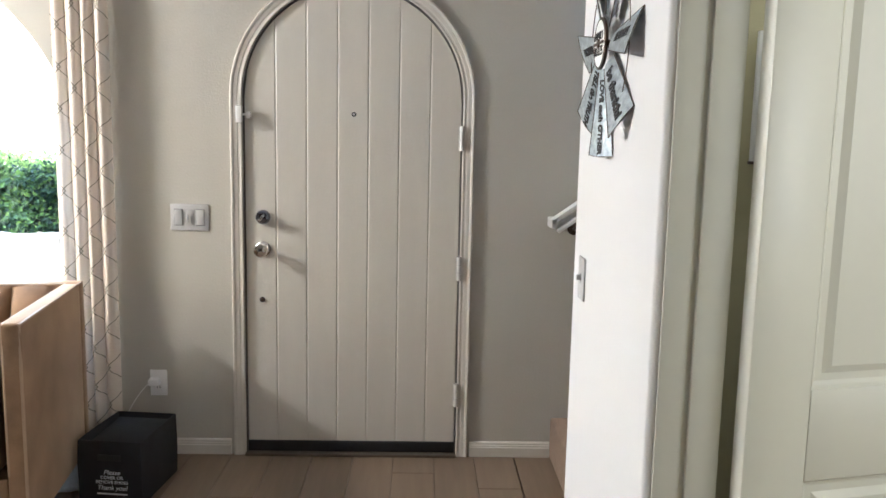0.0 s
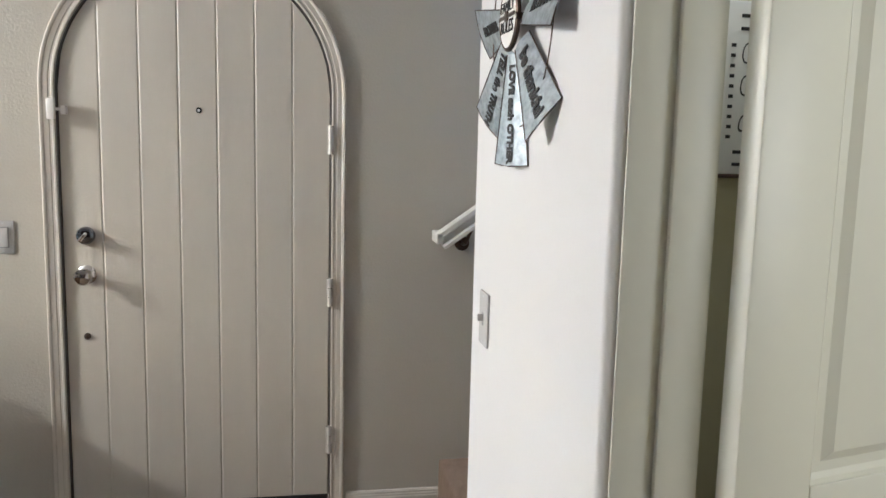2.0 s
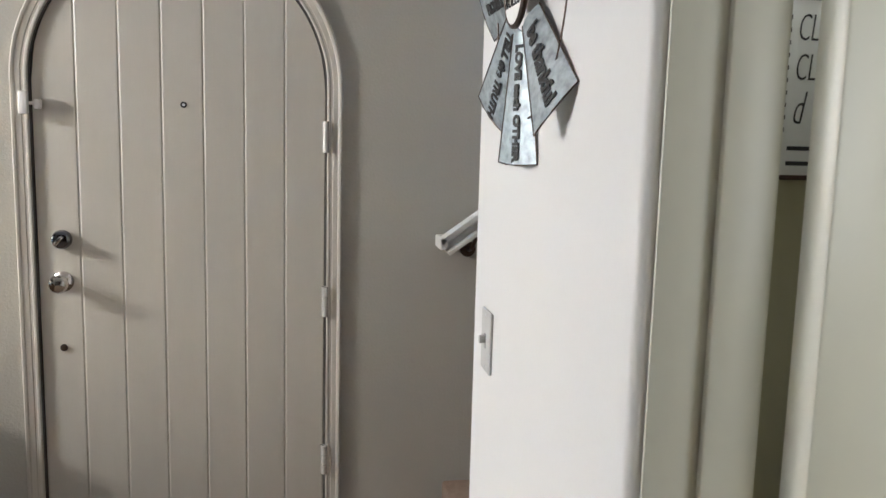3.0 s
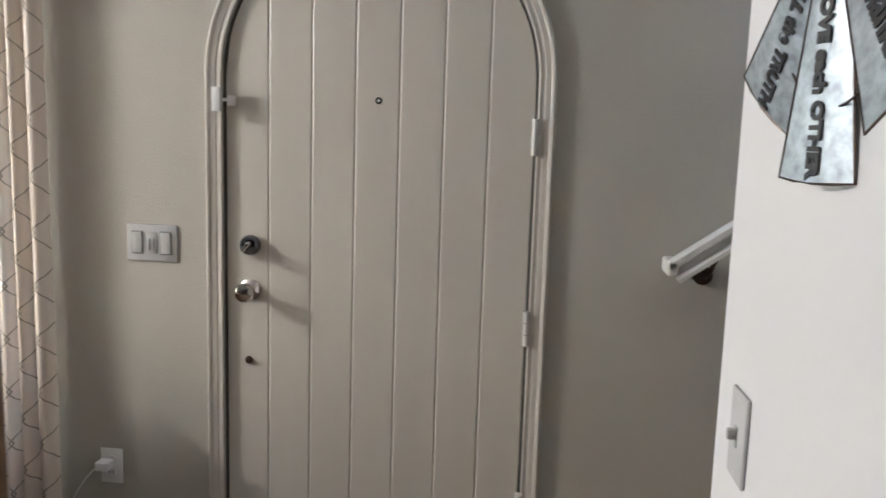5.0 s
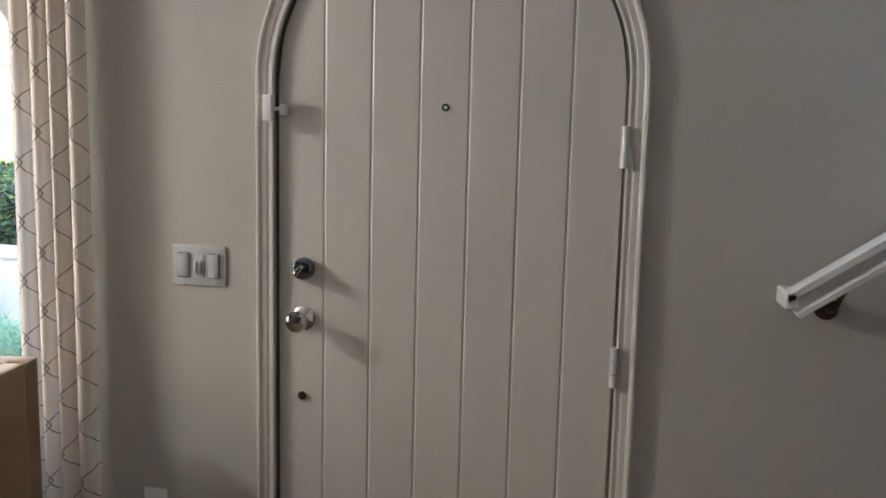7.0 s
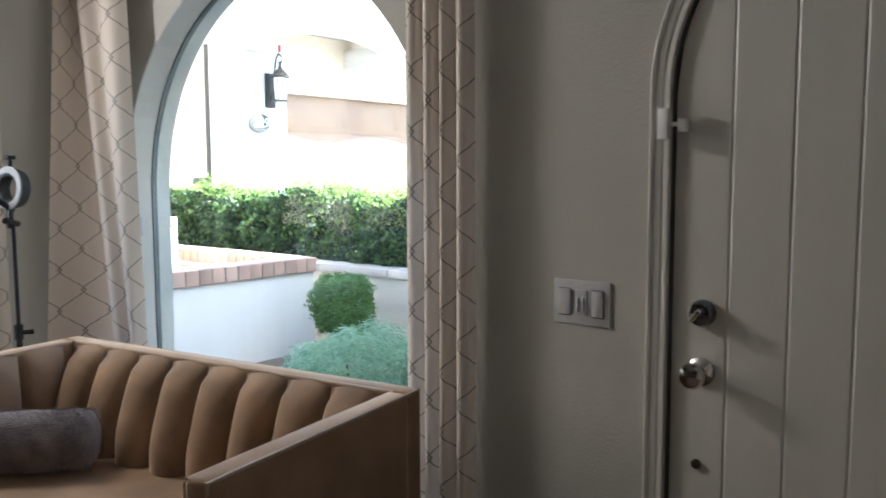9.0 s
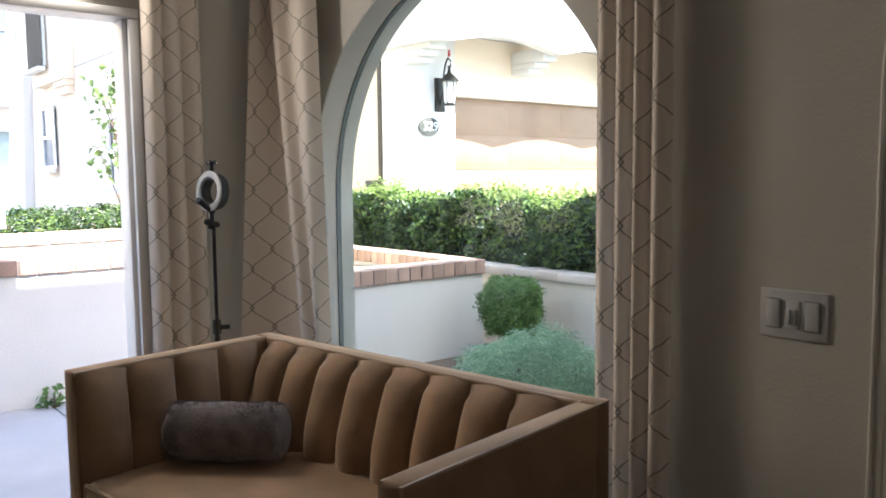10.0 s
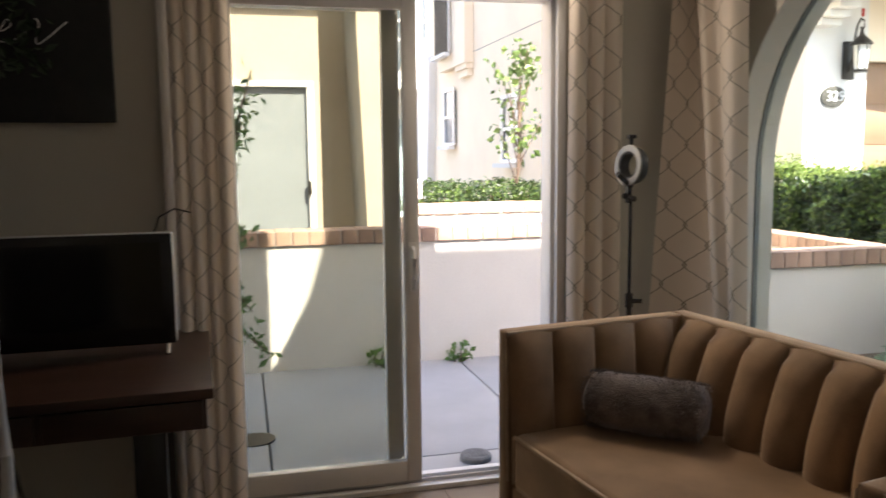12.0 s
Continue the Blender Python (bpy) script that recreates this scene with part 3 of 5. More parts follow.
tube(bm, pts, 0.0018, 6)
part("cable", bm, SENSOR, charger)


# ---- arched window ----
window = thing("window_1", pose(AX, WY, 0), "large arched picture window with a plaster reveal", "window", kind="structure")
poly = [(-AR + 0.004, 0.43), (AR - 0.004, 0.43)] + [((AR - 0.004) * math.cos(math.pi * i / 40), AZ + (AR - 0.004) * math.sin(math.pi * i / 40)) for i in range(41)]
bm = bmesh.new()
prism(bm, poly, lambda u, z, d: Vector((u, 0.118 + d, z)), 0, 0.005)
pane = part("pane", bm, GLASS, window, "clear window glass", smooth=False)
pane.visible_shadow = False
bm = bmesh.new()
fr = [(p - Vector((AX, WY, 0)), s, o) for p, s, o in arch_path(AX, AR - 0.001, AZ, WY, 0.425)]
sweep(bm, fr, [(0.0, -0.112), (-0.007, -0.112), (-0.007, -0.130), (0.0, -0.130)])
part("window_frame", bm, mat("grey_gasket", (0.24, 0.27, 0.28), 0.5), window, "grey glazing gasket", smooth=False)
bm = bmesh.new()
box(bm, -AR + 0.001, AR - 0.001, 0.0, 0.11, 0.4215, 0.435, 0.003)
part("window_sill", bm, TRIM, window)
bm = bmesh.new()
fr = [(p - Vector((AX, WY, 0)), s, o) for p, s, o in arch_path(AX, AR - 0.001, AZ, WY, 0.436)]
sweep(bm, fr, [(0.0, -0.132), (-0.006, -0.134), (-0.006, -0.196), (0.0, -0.196)])
part("outer_reveal", bm, mat("outer_reveal_stucco", (0.76, 0.76, 0.72), 0.9, fine=90, bump=0.6, depth=0.004), window, "rough stucco outer reveal", smooth=False)
# Liner in a paler colour puts the window's light on the inner reveal.
bm = bmesh.new()
sweep(bm, fr, [(0.0, -0.001), (-0.004, -0.003), (-0.004, -0.108), (0.0, -0.108)])
part("lit_reveal_liner", bm, TRIM, window, "inner reveal liner, paler than the wall to look window-lit", smooth=False)
bm = bmesh.new()
box(bm, -AR + 0.008, -AR + 0.03, 0.02, 0.05, 1.12, 1.20, 0.004)
part("window_sensor", bm, WHITE, window, "small white contact sensor")

# ---- sliding patio door ----
slider = thing("sliding_door", pose(WX, 0, 0), "white vinyl sliding patio door, half open", "sliding door", kind="structure")


def bar(name, x0, x1, y0, y1, z0, z1, m=None, label="", parent=None, bev=0.004):
    bm = bmesh.new()
    box(bm, x0, x1, y0, y1, z0, z1, bev)
    return part(name, bm, m or VINYL, parent or slider, label)


bar("frame_head", -0.13, 0.012, 1.262, 2.838, 2.0, 2.038)
bar("frame_jamb", -0.13, -0.02, 2.782, 2.838, 0.03, 1.999)
bar("frame_stop", -0.018, 0.010, 2.80, 2.838, 0.03, 1.999)
bar("frame_jamb", -0.13, 0.010, 1.262, 1.30, 0.03, 1.999)
bar("frame_sill", -0.16, 0.0, 1.262, 2.838, -0.012, 0.020)
bar("track", -0.040, -0.034, 1.302, 2.78, 0.021, 0.036, SILVER, "metal sill track")
bar("track", -0.085, -0.079, 1.302, 2.78, 0.021, 0.036, SILVER, "metal sill track")
bar("moving_panel", -0.055, -0.018, 2.163, 2.222, 0.038, 1.997, None, "sliding panel stile")
bar("panel_stile", -0.055, -0.018, 1.462, 1.520, 0.038, 1.997)
bar("panel_rail", -0.055, -0.018, 1.521, 2.162, 1.94, 1.997)
bar("panel_rail", -0.055, -0.018, 1.521, 2.162, 0.038, 0.125)
bm = bmesh.new()
box(bm, -0.040, -0.034, 1.522, 2.161, 0.126, 1.939)
p = part("pane", bm, TINTED, slider, "lightly tinted glass", smooth=False)
p.visible_shadow = False
bar("fixed_stile", -0.105, -0.062, 2.088, 2.158, 0.038, 1.997)
bar("fixed_stile", -0.105, -0.062, 1.302, 1.36, 0.038, 1.997)
bar("fixed_rail", -0.105, -0.062, 1.361, 2.087, 1.94, 1.997)
bar("fixed_rail", -0.105, -0.062, 1.361, 2.087, 0.038, 0.110)
bm = bmesh.new()
box(bm, -0.086, -0.080, 1.362, 2.086, 0.111, 1.939)
p = part("pane", bm, TINTED, slider, "lightly tinted glass", smooth=False)
p.visible_shadow = False
bm = bmesh.new()
tube(bm, [(-0.018, 2.193, 0.84), (0.006, 2.193, 0.855), (0.016, 2.193, 0.88), (0.016, 2.193, 0.97), (0.006, 2.193, 1.0), (-0.018, 2.193, 1.012)], 0.009, 8)
box(bm, -0.018, -0.012, 2.172, 2.214, 0.82, 1.03, 0.002)
part("handle", bm, VINYL, slider, "white pull handle")


# ---- curtains ----
def curtain(name, p0, p1, folds, amp, z0, z1, label, flare=0.0, seed=0):
    """A hanging panel from p0 to p1 in plan, gathered in folds, with true cloth lengths as UVs."""
    rng = random.Random(seed)
    p0, p1 = Vector((*p0, 0)), Vector((*p1, 0))
    along = (p1 - p0)
    side = Vector((-along.y, along.x, 0)).normalized()
    nu, nv = folds * 14, 40
    ph = [rng.uniform(-0.5, 0.5) for _ in range(folds + 1)]
    am = [rng.uniform(0.65, 1.25) for _ in range(folds + 1)]
    bm = bmesh.new()
    uvl = bm.loops.layers.uv.new("UVMap")
    grid, us = [], []
    for j in range(nv + 1):
        w = j / nv
        z = z0 + (z1 - z0) * w
        row = []
        for i in range(nu + 1):
            f = i / nu * folds
            k = min(int(f), folds - 1)
            fr_ = f - k
            a = am[k] * (1 - fr_) + am[k + 1] * fr_
            q = ph[k] * (1 - fr_) + ph[k + 1] * fr_
            low = 1 - w
            sw = 1 - 2 * abs(math.sin(math.pi * f + 0.5 * q + 0.25 * low * math.sin(f * 1.7 + seed))) ** 0.7
            off = amp * a * (0.75 + 0.35 * low) * sw
            base = p0 + along * (i / nu + flare * low * low * (i / nu - 0.5) * 2 + 0.012 * math.cos(2 * math.pi * f) * folds / 10)
            row.append(base + side * off + Vector((0, 0, z)))
        grid.append(row)
    mid = grid[nv // 2]
    acc = [0.0]
    for a, b in zip(mid, mid[1:]):
        acc.append(acc[-1] + (b - a).length)
    vs = [[bm.verts.new(p) for p in row] for row in grid]
    for j in range(nv):
        for i in range(nu):
            f = bm.faces.new((vs[j][i], vs[j][i + 1], vs[j + 1][i + 1], vs[j + 1][i]))
            for loop, (ii, jj) in zip(f.loops, ((i, j), (i + 1, j), (i + 1, j + 1), (i, j + 1))):
                loop[uvl].uv = (acc[ii], grid[jj][ii].z)
    t = thing(name, pose(p0.x, p0.y, z0), label, "curtain", "patterned curtains")
    ob = part("panel", bm, CURTAIN, t)
    ob.matrix_basis = pose(-p0.x, -p0.y, -z0)
    return t


def draped_curtain():
    """The corner panel: a flat side, a crease and two leaning pleats, widening to the floor."""
    high = [(-3.31, 3.27), (-3.32, 3.33), (-3.345, 3.39), (-3.30, 3.39), (-3.263, 3.345), (-3.215, 3.335), (-3.18, 3.375), (-3.12, 3.36), (-3.05, 3.36), (-3.01, 3.41)]
    low = [(-3.31, 3.185), (-3.27, 3.27), (-3.17, 3.39), (-3.09, 3.38), (-3.046, 3.325), (-3.015, 3.325), (-3.005, 3.37), (-2.985, 3.355), (-2.965, 3.36), (-2.955, 3.41)]
    bm = bmesh.new()
    uvl = bm.loops.layers.uv.new("UVMap")
    nv, sub, n = 40, 7, len(high)
    grid = []
    for j in range(nv + 1):
        z = 0.012 + (2.44 - 0.012) * j / nv
        w = (z - 0.72) / (2.05 - 0.72)
        c = [Vector((*b, 0)).lerp(Vector((*a, 0)), w) for a, b in zip(high, low)]
        row = []
        for i in range(n - 1):
            p0, p1, p2, p3 = (c[min(max(k, 0), n - 1)] for k in (i - 1, i, i + 1, i + 2))
            for k in range(sub + (i == n - 2)):
                q = k / sub
                row.append(0.5 * (2 * p1 + (p2 - p0) * q + (2 * p0 - 5 * p1 + 4 * p2 - p3) * q * q + (3 * p1 - p0 - 3 * p2 + p3) * q ** 3) + Vector((0, 0, z)))
        grid.append(row)
    acc = [0.0]
    for a, b in zip(grid[nv // 2], grid[nv // 2][1:]):
        acc.append(acc[-1] + (b - a).length)
    vs = [[bm.verts.new(p) for p in row] for row in grid]
    for j in range(nv):
        for i in range(len(acc) - 1):
            f = bm.faces.new((vs[j][i], vs[j][i + 1], vs[j + 1][i + 1], vs[j + 1][i]))
            for loop, (ii, jj) in zip(f.loops, ((i, j), (i + 1, j), (i + 1, j + 1), (i, j + 1))):
                loop[uvl].uv = (acc[ii] * 1.1, grid[jj][ii].z)
    t = thing("curtain", pose(-3.2, 3.3, 0.012), "cream trellis curtain with leaning pleats in the room corner", "curtain", "patterned curtains")
    part("panel", bm, CURTAIN, t).matrix_basis = pose(3.2, -3.3, -0.012)


def rod(name, a, b, label):
    t = thing(name, pose(*a), label, "curtain rod")
    d = Vector(b) - Vector(a)
    bm = bmesh.new()
    cyl(bm, (0, 0, 0), d, 0.012, n=14)
    part("pole", bm, DARKM, t)
    for q in (Vector((0, 0, 0)), d):
        bm = bmesh.new()
        bmesh.ops.create_uvsphere(bm, u_segments=14, v_segments=8, radius=0.024, matrix=Matrix.Translation(q))
        part("finial", bm, DARKM, t)
    for f in (0.04, 0.96):
        q = d * f
        out = Vector((0, 0.115, 0)) if abs(d.x) > abs(d.y) else Vector((-0.10, 0, 0))
        bm = bmesh.new()
        cyl(bm, q, q + out, 0.007, n=10)
        part("bracket", bm, DARKM, t)


curtain("curtain", (-1.588, 3.405), (-1.368, 3.425), 4, 0.022, 0.012, 2.44, "cream curtain with grey ogee trellis beside the front door", 0.02, 3)
draped_curtain()
curtain("curtain", (-3.335, 2.83), (-3.335, 3.06), 3, 0.024, 0.012, 2.44, "cream trellis curtain drawn back beside the sliding door", 0.02, 7)
curtain("curtain", (-3.335, 1.30), (-3.325, 1.51), 4, 0.022, 0.012, 2.44, "cream trellis curtain hanging behind the desk", 0.02, 9)
rod("curtain_rod", (-3.36, 3.385, 2.46), (-1.33, 3.385, 2.46), "dark metal curtain rod over the arched window")
rod("curtain_rod", (-3.30, 1.22, 2.46), (-3.30, 3.10, 2.46), "dark metal curtain rod over the sliding door")


# ---- sofa ----
SW, SD, SH = 1.445, 0.765, 0.805
sofa = thing("sofa", pose(-2.886, 3.101, 0, 0, 0, 8.6), "camel velvet channel-tufted tuxedo loveseat with piped edges", "sofa")


def sbox(name, x0, x1, y0, y1, z0, z1, bev, label="", parent=None):
    bm = bmesh.new()
    box(bm, x0, x1, y0, y1, z0, z1, bev, 3)
    return part(name, bm, VELVET, parent or sofa, label)


RT = 0.062
sbox("back_frame", 0, SW, -RT, 0, 0.10, SH, 0.012)
sbox("arm", 0, RT, -SD, -RT - 0.001, 0.10, SH, 0.012)
sbox("arm", SW - RT, SW, -SD, -RT - 0.001, 0.10, SH, 0.012)
sbox("seat_base", RT + 0.001, SW - RT - 0.001, -SD + 0.015, -RT - 0.001, 0.10, 0.285, 0.012)
bm = bmesh.new()
box(bm, RT + 0.035, SW - RT - 0.035, -SD + 0.0, -RT - 0.06, 0.287, 0.475, 0.03, 4)
for v in bm.verts:
    if v.co.z > 0.40:
        fx = (v.co.x - SW / 2) / (SW / 2 - RT)
        v.co.z += 0.02 * (1 - fx * fx)
cushion = part("seat_cushion", bm, VELVET, sofa)


def channel(place, w, h, bulge, z0, top_cut):
    """One padded upright channel: place(u, out, z) with u in 0..w."""
    bm = bmesh.new()
    nu, nv = 10, 12
    rows = []
    for j in range(nv + 1):
        s = j / nv
        z = z0 + h * s
        row = []
        for i in range(nu + 1):
            u = i / nu
            b = bulge * (math.sin(math.pi * u) ** 0.45) * (0.55 + 0.45 * math.sin(math.pi * min(1, s * 0.72 + 0.18)))
            low = min(1.0, max(0.0, (s - 0.15) / 0.45))
            b *= 0.5 + 0.5 * low * low * (3 - 2 * low)
            cap = max(0.0, (s - 0.86) / 0.14)
            b *= math.sqrt(max(0.0, 1 - cap * cap)) if cap else 1
            row.append(bm.verts.new(place(w * u, 0.004 + b, z + 0.010 * (math.sin(math.pi * u) - 0.5) * (s > 0.9))))
        rows.append(row)
    for j in range(nv):
        for i in range(nu):
            bm.faces.new((rows[j][i], rows[j][i + 1], rows[j + 1][i + 1], rows[j + 1][i]))
    part("channel", bm, VELVET, sofa)


PB = 0.088
nb = 8
cw = (SW - 2 * RT - 0.06) / nb
for k in range(nb):
    x = RT + 0.03 + cw * k
    channel(lambda u, o, z, x=x: Vector((x + u, -RT - o + 0.001 - 0.30 * (SH - z) + 0.12 * (SH - z) ** 2, z)), cw, SH - 0.30, PB, 0.29, 0)
na = 4
aw = (SD - RT - 0.05) / na
for k in range(na):
    y = -SD + 0.004 + aw * k
    channel(lambda u, o, z, y=y: Vector((RT + o - 0.001 + 0.06 * (SH - z), y + u, z)), aw, SH - 0.30, 0.05, 0.29, 0)
    channel(lambda u, o, z, y=y: Vector((SW - RT - o + 0.001 - 0.06 * (SH - z), y + u, z)), aw, SH - 0.30, 0.05, 0.29, 0)
# piping along the top edges, the arm fronts and the cushion
e = 0.006
runs = [
    [(e, -SD + e, 0.11), (e, -SD + e, SH - e), (e, -e, SH - e), (SW - e, -e, SH - e), (SW - e, -SD + e, SH - e), (SW - e, -SD + e, 0.11)],
    [(RT - e, -SD + e, 0.30), (RT - e, -SD + e, SH - e), (RT - e, -RT + e, SH - e), (SW - RT + e, -RT + e, SH - e), (SW - RT + e, -SD + e, SH - e), (SW - RT + e, -SD + e, 0.30)],
    [(RT + 0.045, -SD + 0.006, 0.466), (SW - RT - 0.045, -SD + 0.006, 0.466)],
    [(RT + 0.06, -SD + 0.006, 0.30), (SW - RT - 0.06, -SD + 0.006, 0.30)],
    [(RT + 0.042, -SD + 0.004, 0.31), (RT + 0.042, -SD + 0.004, 0.46)],
    [(SW - RT - 0.042, -SD + 0.004, 0.31), (SW - RT - 0.042, -SD + 0.004, 0.46)],
]
for run in runs:
    bm = bmesh.new()
    pts = []
    for a, b in zip(run, run[1:]):
        for i in range(6):
            pts.append(Vector(a).lerp(Vector(b), i / 6))
    pts.append(Vector(run[-1]))
    tube(bm, pts, 0.0062, 8)
    part("piping", bm, PIPING, sofa, "camel velvet piping")
for x, y in ((0.07, -0.07), (SW - 0.07, -0.07), (0.07, -SD + 0.07), (SW - 0.07, -SD + 0.07)):
    bm = bmesh.new()
    cyl(bm, (x, y, 0.001), (x, y, 0.105), 0.016, 0.026, n=14)
    part("leg", bm, WALNUT, sofa, "dark wooden tapered leg")

# ---- pillow ----
pillow = thing("bolster_pillow", pose(-2.543, 2.765, 0.485, 0, 0, 45), "grey faux fur bolster pillow resting on the sofa seat", "pillow")
bm = bmesh.new()
prof = [(0.001, 0), (0.06, 0.004), (0.082, 0.02), (0.09, 0.06), (0.094, 0.18), (0.094, 0.22), (0.09, 0.34), (0.082, 0.37), (0.06, 0.386), (0.001, 0.39)]
lathe(bm, prof, (-0.195, 0, 0.092), (1, 0, 0), 40)
bmesh.ops.subdivide_edges(bm, edges=[e2 for e2 in bm.edges if abs(e2.verts[0].co.x - e2.verts[1].co.x) > 0.05], cuts=6)
for v in bm.verts:
    d = noise.noise(v.co * 14) * 0.008 + noise.noise(v.co * 45) * 0.004
    v.co += Vector((0, v.co.y, v.co.z - 0.092)).normalized() * d
    v.co.z = max(v.co.z * 0.98, 0.001)
part("fur_cover", bm, FUR, pillow)
rng = random.Random(11)
verts, faces = [], []
for k in range(9000):
    a, x = rng.uniform(0, 2 * math.pi), rng.uniform(-0.19, 0.19)
    r = 0.088 * (1 - 0.12 * (abs(x) / 0.22) ** 8)
    c = Vector((x, r * math.cos(a), 0.092 + r * math.sin(a)))
    if c.z < 0.012:
        continue
    nrm = Vector((rng.uniform(-0.6, 0.6), math.cos(a), math.sin(a) - 0.5)).normalized()
    s = nrm.cross(Vector((rng.uniform(-1, 1), rng.uniform(-1, 1), rng.uniform(-1, 1)))).normalized() * 0.0011
    i = len(verts)
    tip = c + nrm * rng.uniform(0.008, 0.018)
    verts += [c - s, c + s, tip]
    faces.append((i, i + 1, i + 2))
me = bpy.data.meshes.new("fur_hair")
me.from_pydata(verts, [], faces)
me.materials.append(FUR)
hair = new("fur_hair", me)
hair.parent = pillow
hair["kind"] = "stuff"


# ---- outdoors ----
bm = bmesh.new()
bmesh.ops.create_grid(bm, x_segments=1, y_segments=1, size=400, matrix=Matrix.Translation((0, 0, -0.30)))
solid("ground", bm, ASPHALT, "grey paved ground running out to the horizon", "ground", "structure")
patio = thing("patio", pose(-4.6, 1.5, -0.06), "grey concrete patio slabs with tooled joints", "patio", kind="structure")
for (x0, x1, y0, y1) in ((-5.70, -3.93, -2.5, 1.62), (-5.70, -3.93, 1.63, 2.98), (-5.70, -3.93, 2.99, 4.6), (-3.92, -3.592, -2.5, 4.6)):
    bm = bmesh.new()
    box(bm, x0 + 4.6, x1 + 4.6, y0 - 1.5, y1 - 1.5, -0.2, 0, 0.006)
    part("slab", bm, CONCRETE, patio)


def brick_cap(parent, a, b, z, depth, n_out, w=0.105, h=0.075):
    """A row of header bricks laid along a-b on top of a wall."""
    a, b = Vector(a), Vector(b)
    L = (b - a).length
    n = int(L / w)
    d = (b - a) / L
    bm = bmesh.new()
    box(bm, -w * 0.475, w * 0.475, -depth / 2, depth / 2, 0, h, 0.006, 1)
    me = finish("brick", bm, BRICK)
    for k in range(n):
        ob = new("brick", me)
        ob.parent = parent
        c = a + d * (L * (k + 0.5) / n)
        ob.matrix_basis = Matrix.Translation((c.x, c.y, z + random.uniform(-0.002, 0.002))) @ Matrix.Rotation(math.atan2(d.y, d.x) + random.uniform(-0.01, 0.01), 4, "Z")
    bm = bmesh.new()
    s = Vector((-d.y, d.x, 0)) * (depth / 2 - 0.012)
    prism(bm, [(0, 0), (1, 0), (1, 1), (0, 1)], lambda u, v, t: a + d * (L * u) + s * (2 * v - 1) + Vector((0, 0, z + t)), 0.0, h - 0.008)
    part("mortar", bm, CONCRETE, parent, smooth=False)


patio_wall = thing("patio_wall", pose(0, 0, 0), "white stucco patio wall with a brick cap", "garden wall", kind="structure")
bm = bmesh.new()
box(bm, -5.90, -5.70, -2.5, 4.6, -0.3, 0.785)
part("wall", bm, STUCCO_W, patio_wall, smooth=False)
brick_cap(patio_wall, (-5.80, 0.2, 0), (-5.80, 4.6, 0), 0.787, 0.24, 1, 0.108, 0.10)
planter = thing("planter_wall", pose(0, 0, 0), "low white stucco planter wall with a brick cap", "garden wall", kind="structure")
bm = bmesh.new()
box(bm, -5.90, -5.70, 4.602, 6.76, -0.3, 0.47)
box(bm, -9.0, -5.902, 6.56, 6.76, -0.3, 0.47)
part("wall", bm, STUCCO_W, planter, smooth=False)
brick_cap(planter, (-5.80, 4.61, 0), (-5.80, 6.78, 0), 0.472, 0.25, 1, 0.125, 0.13)
brick_cap(planter, (-9.0, 6.66, 0), (-5.94, 6.66, 0), 0.472, 0.25, 1, 0.125, 0.13)
bm = bmesh.new()
box(bm, -9.0, -5.902, 4.602, 6.558, -0.25, 0.42)
solid("planter_soil", bm, mat("sandy_soil", (0.45, 0.34, 0.22), 0.95, fine=50, bump=0.8), "sandy soil inside the planter", "soil", "structure")
bm = bmesh.new()
box(bm, -5.698, -1.0, 3.70, 7.10, -0.299, -0.27)
solid("garden_bed", bm, GROUND, "brown soil garden bed below the window", "soil", "structure")
hedge_wall = thing("hedge_wall", pose(0, 0, 0), "low cream stucco wall with a precast cap under the hedge", "garden wall", kind="structure")
bm = bmesh.new()
box(bm, -9.6, -0.5, 7.10, 7.28, -0.3, 0.42)
part("wall", bm, STUCCO, hedge_wall, smooth=False)
for k in range(10):
    bm = bmesh.new()
    box(bm, -9.6 + 0.91 * k + 0.004, -9.6 + 0.91 * (k + 1) - 0.004, 7.06, 7.32, 0.421, 0.50, 0.01)
    part("cap", bm, mat("precast_cap", (0.55, 0.47, 0.40), 0.85, rand=0.4) if k == 0 else bpy.data.materials["precast_cap"], hedge_wall)


def leaf_mesh(name, centres, normals, size, rng, slim=0.5):
    """Many small bent leaves, each a pair of facets of its own."""
    verts, faces = [], []
    for c, n in zip(centres, normals):
        t = n.cross(Vector((rng.uniform(-1, 1), rng.uniform(-1, 1), rng.uniform(-1, 1))))
        if t.length < 0.01:
            continue
        t.normalize()
        s = size * rng.uniform(0.6, 1.3)
        w = n.cross(t) * s * slim
        i = len(verts)
        verts += [c, c + t * s * 0.5 + w * 0.5 + n * s * 0.12, c + t * s, c + t * s * 0.5 - w * 0.5 + n * s * 0.12]
        faces += [(i, i + 1, i + 2), (i, i + 2, i + 3)]
    me = bpy.data.meshes.new(name)
    me.from_pydata(verts, [], faces)
    return me


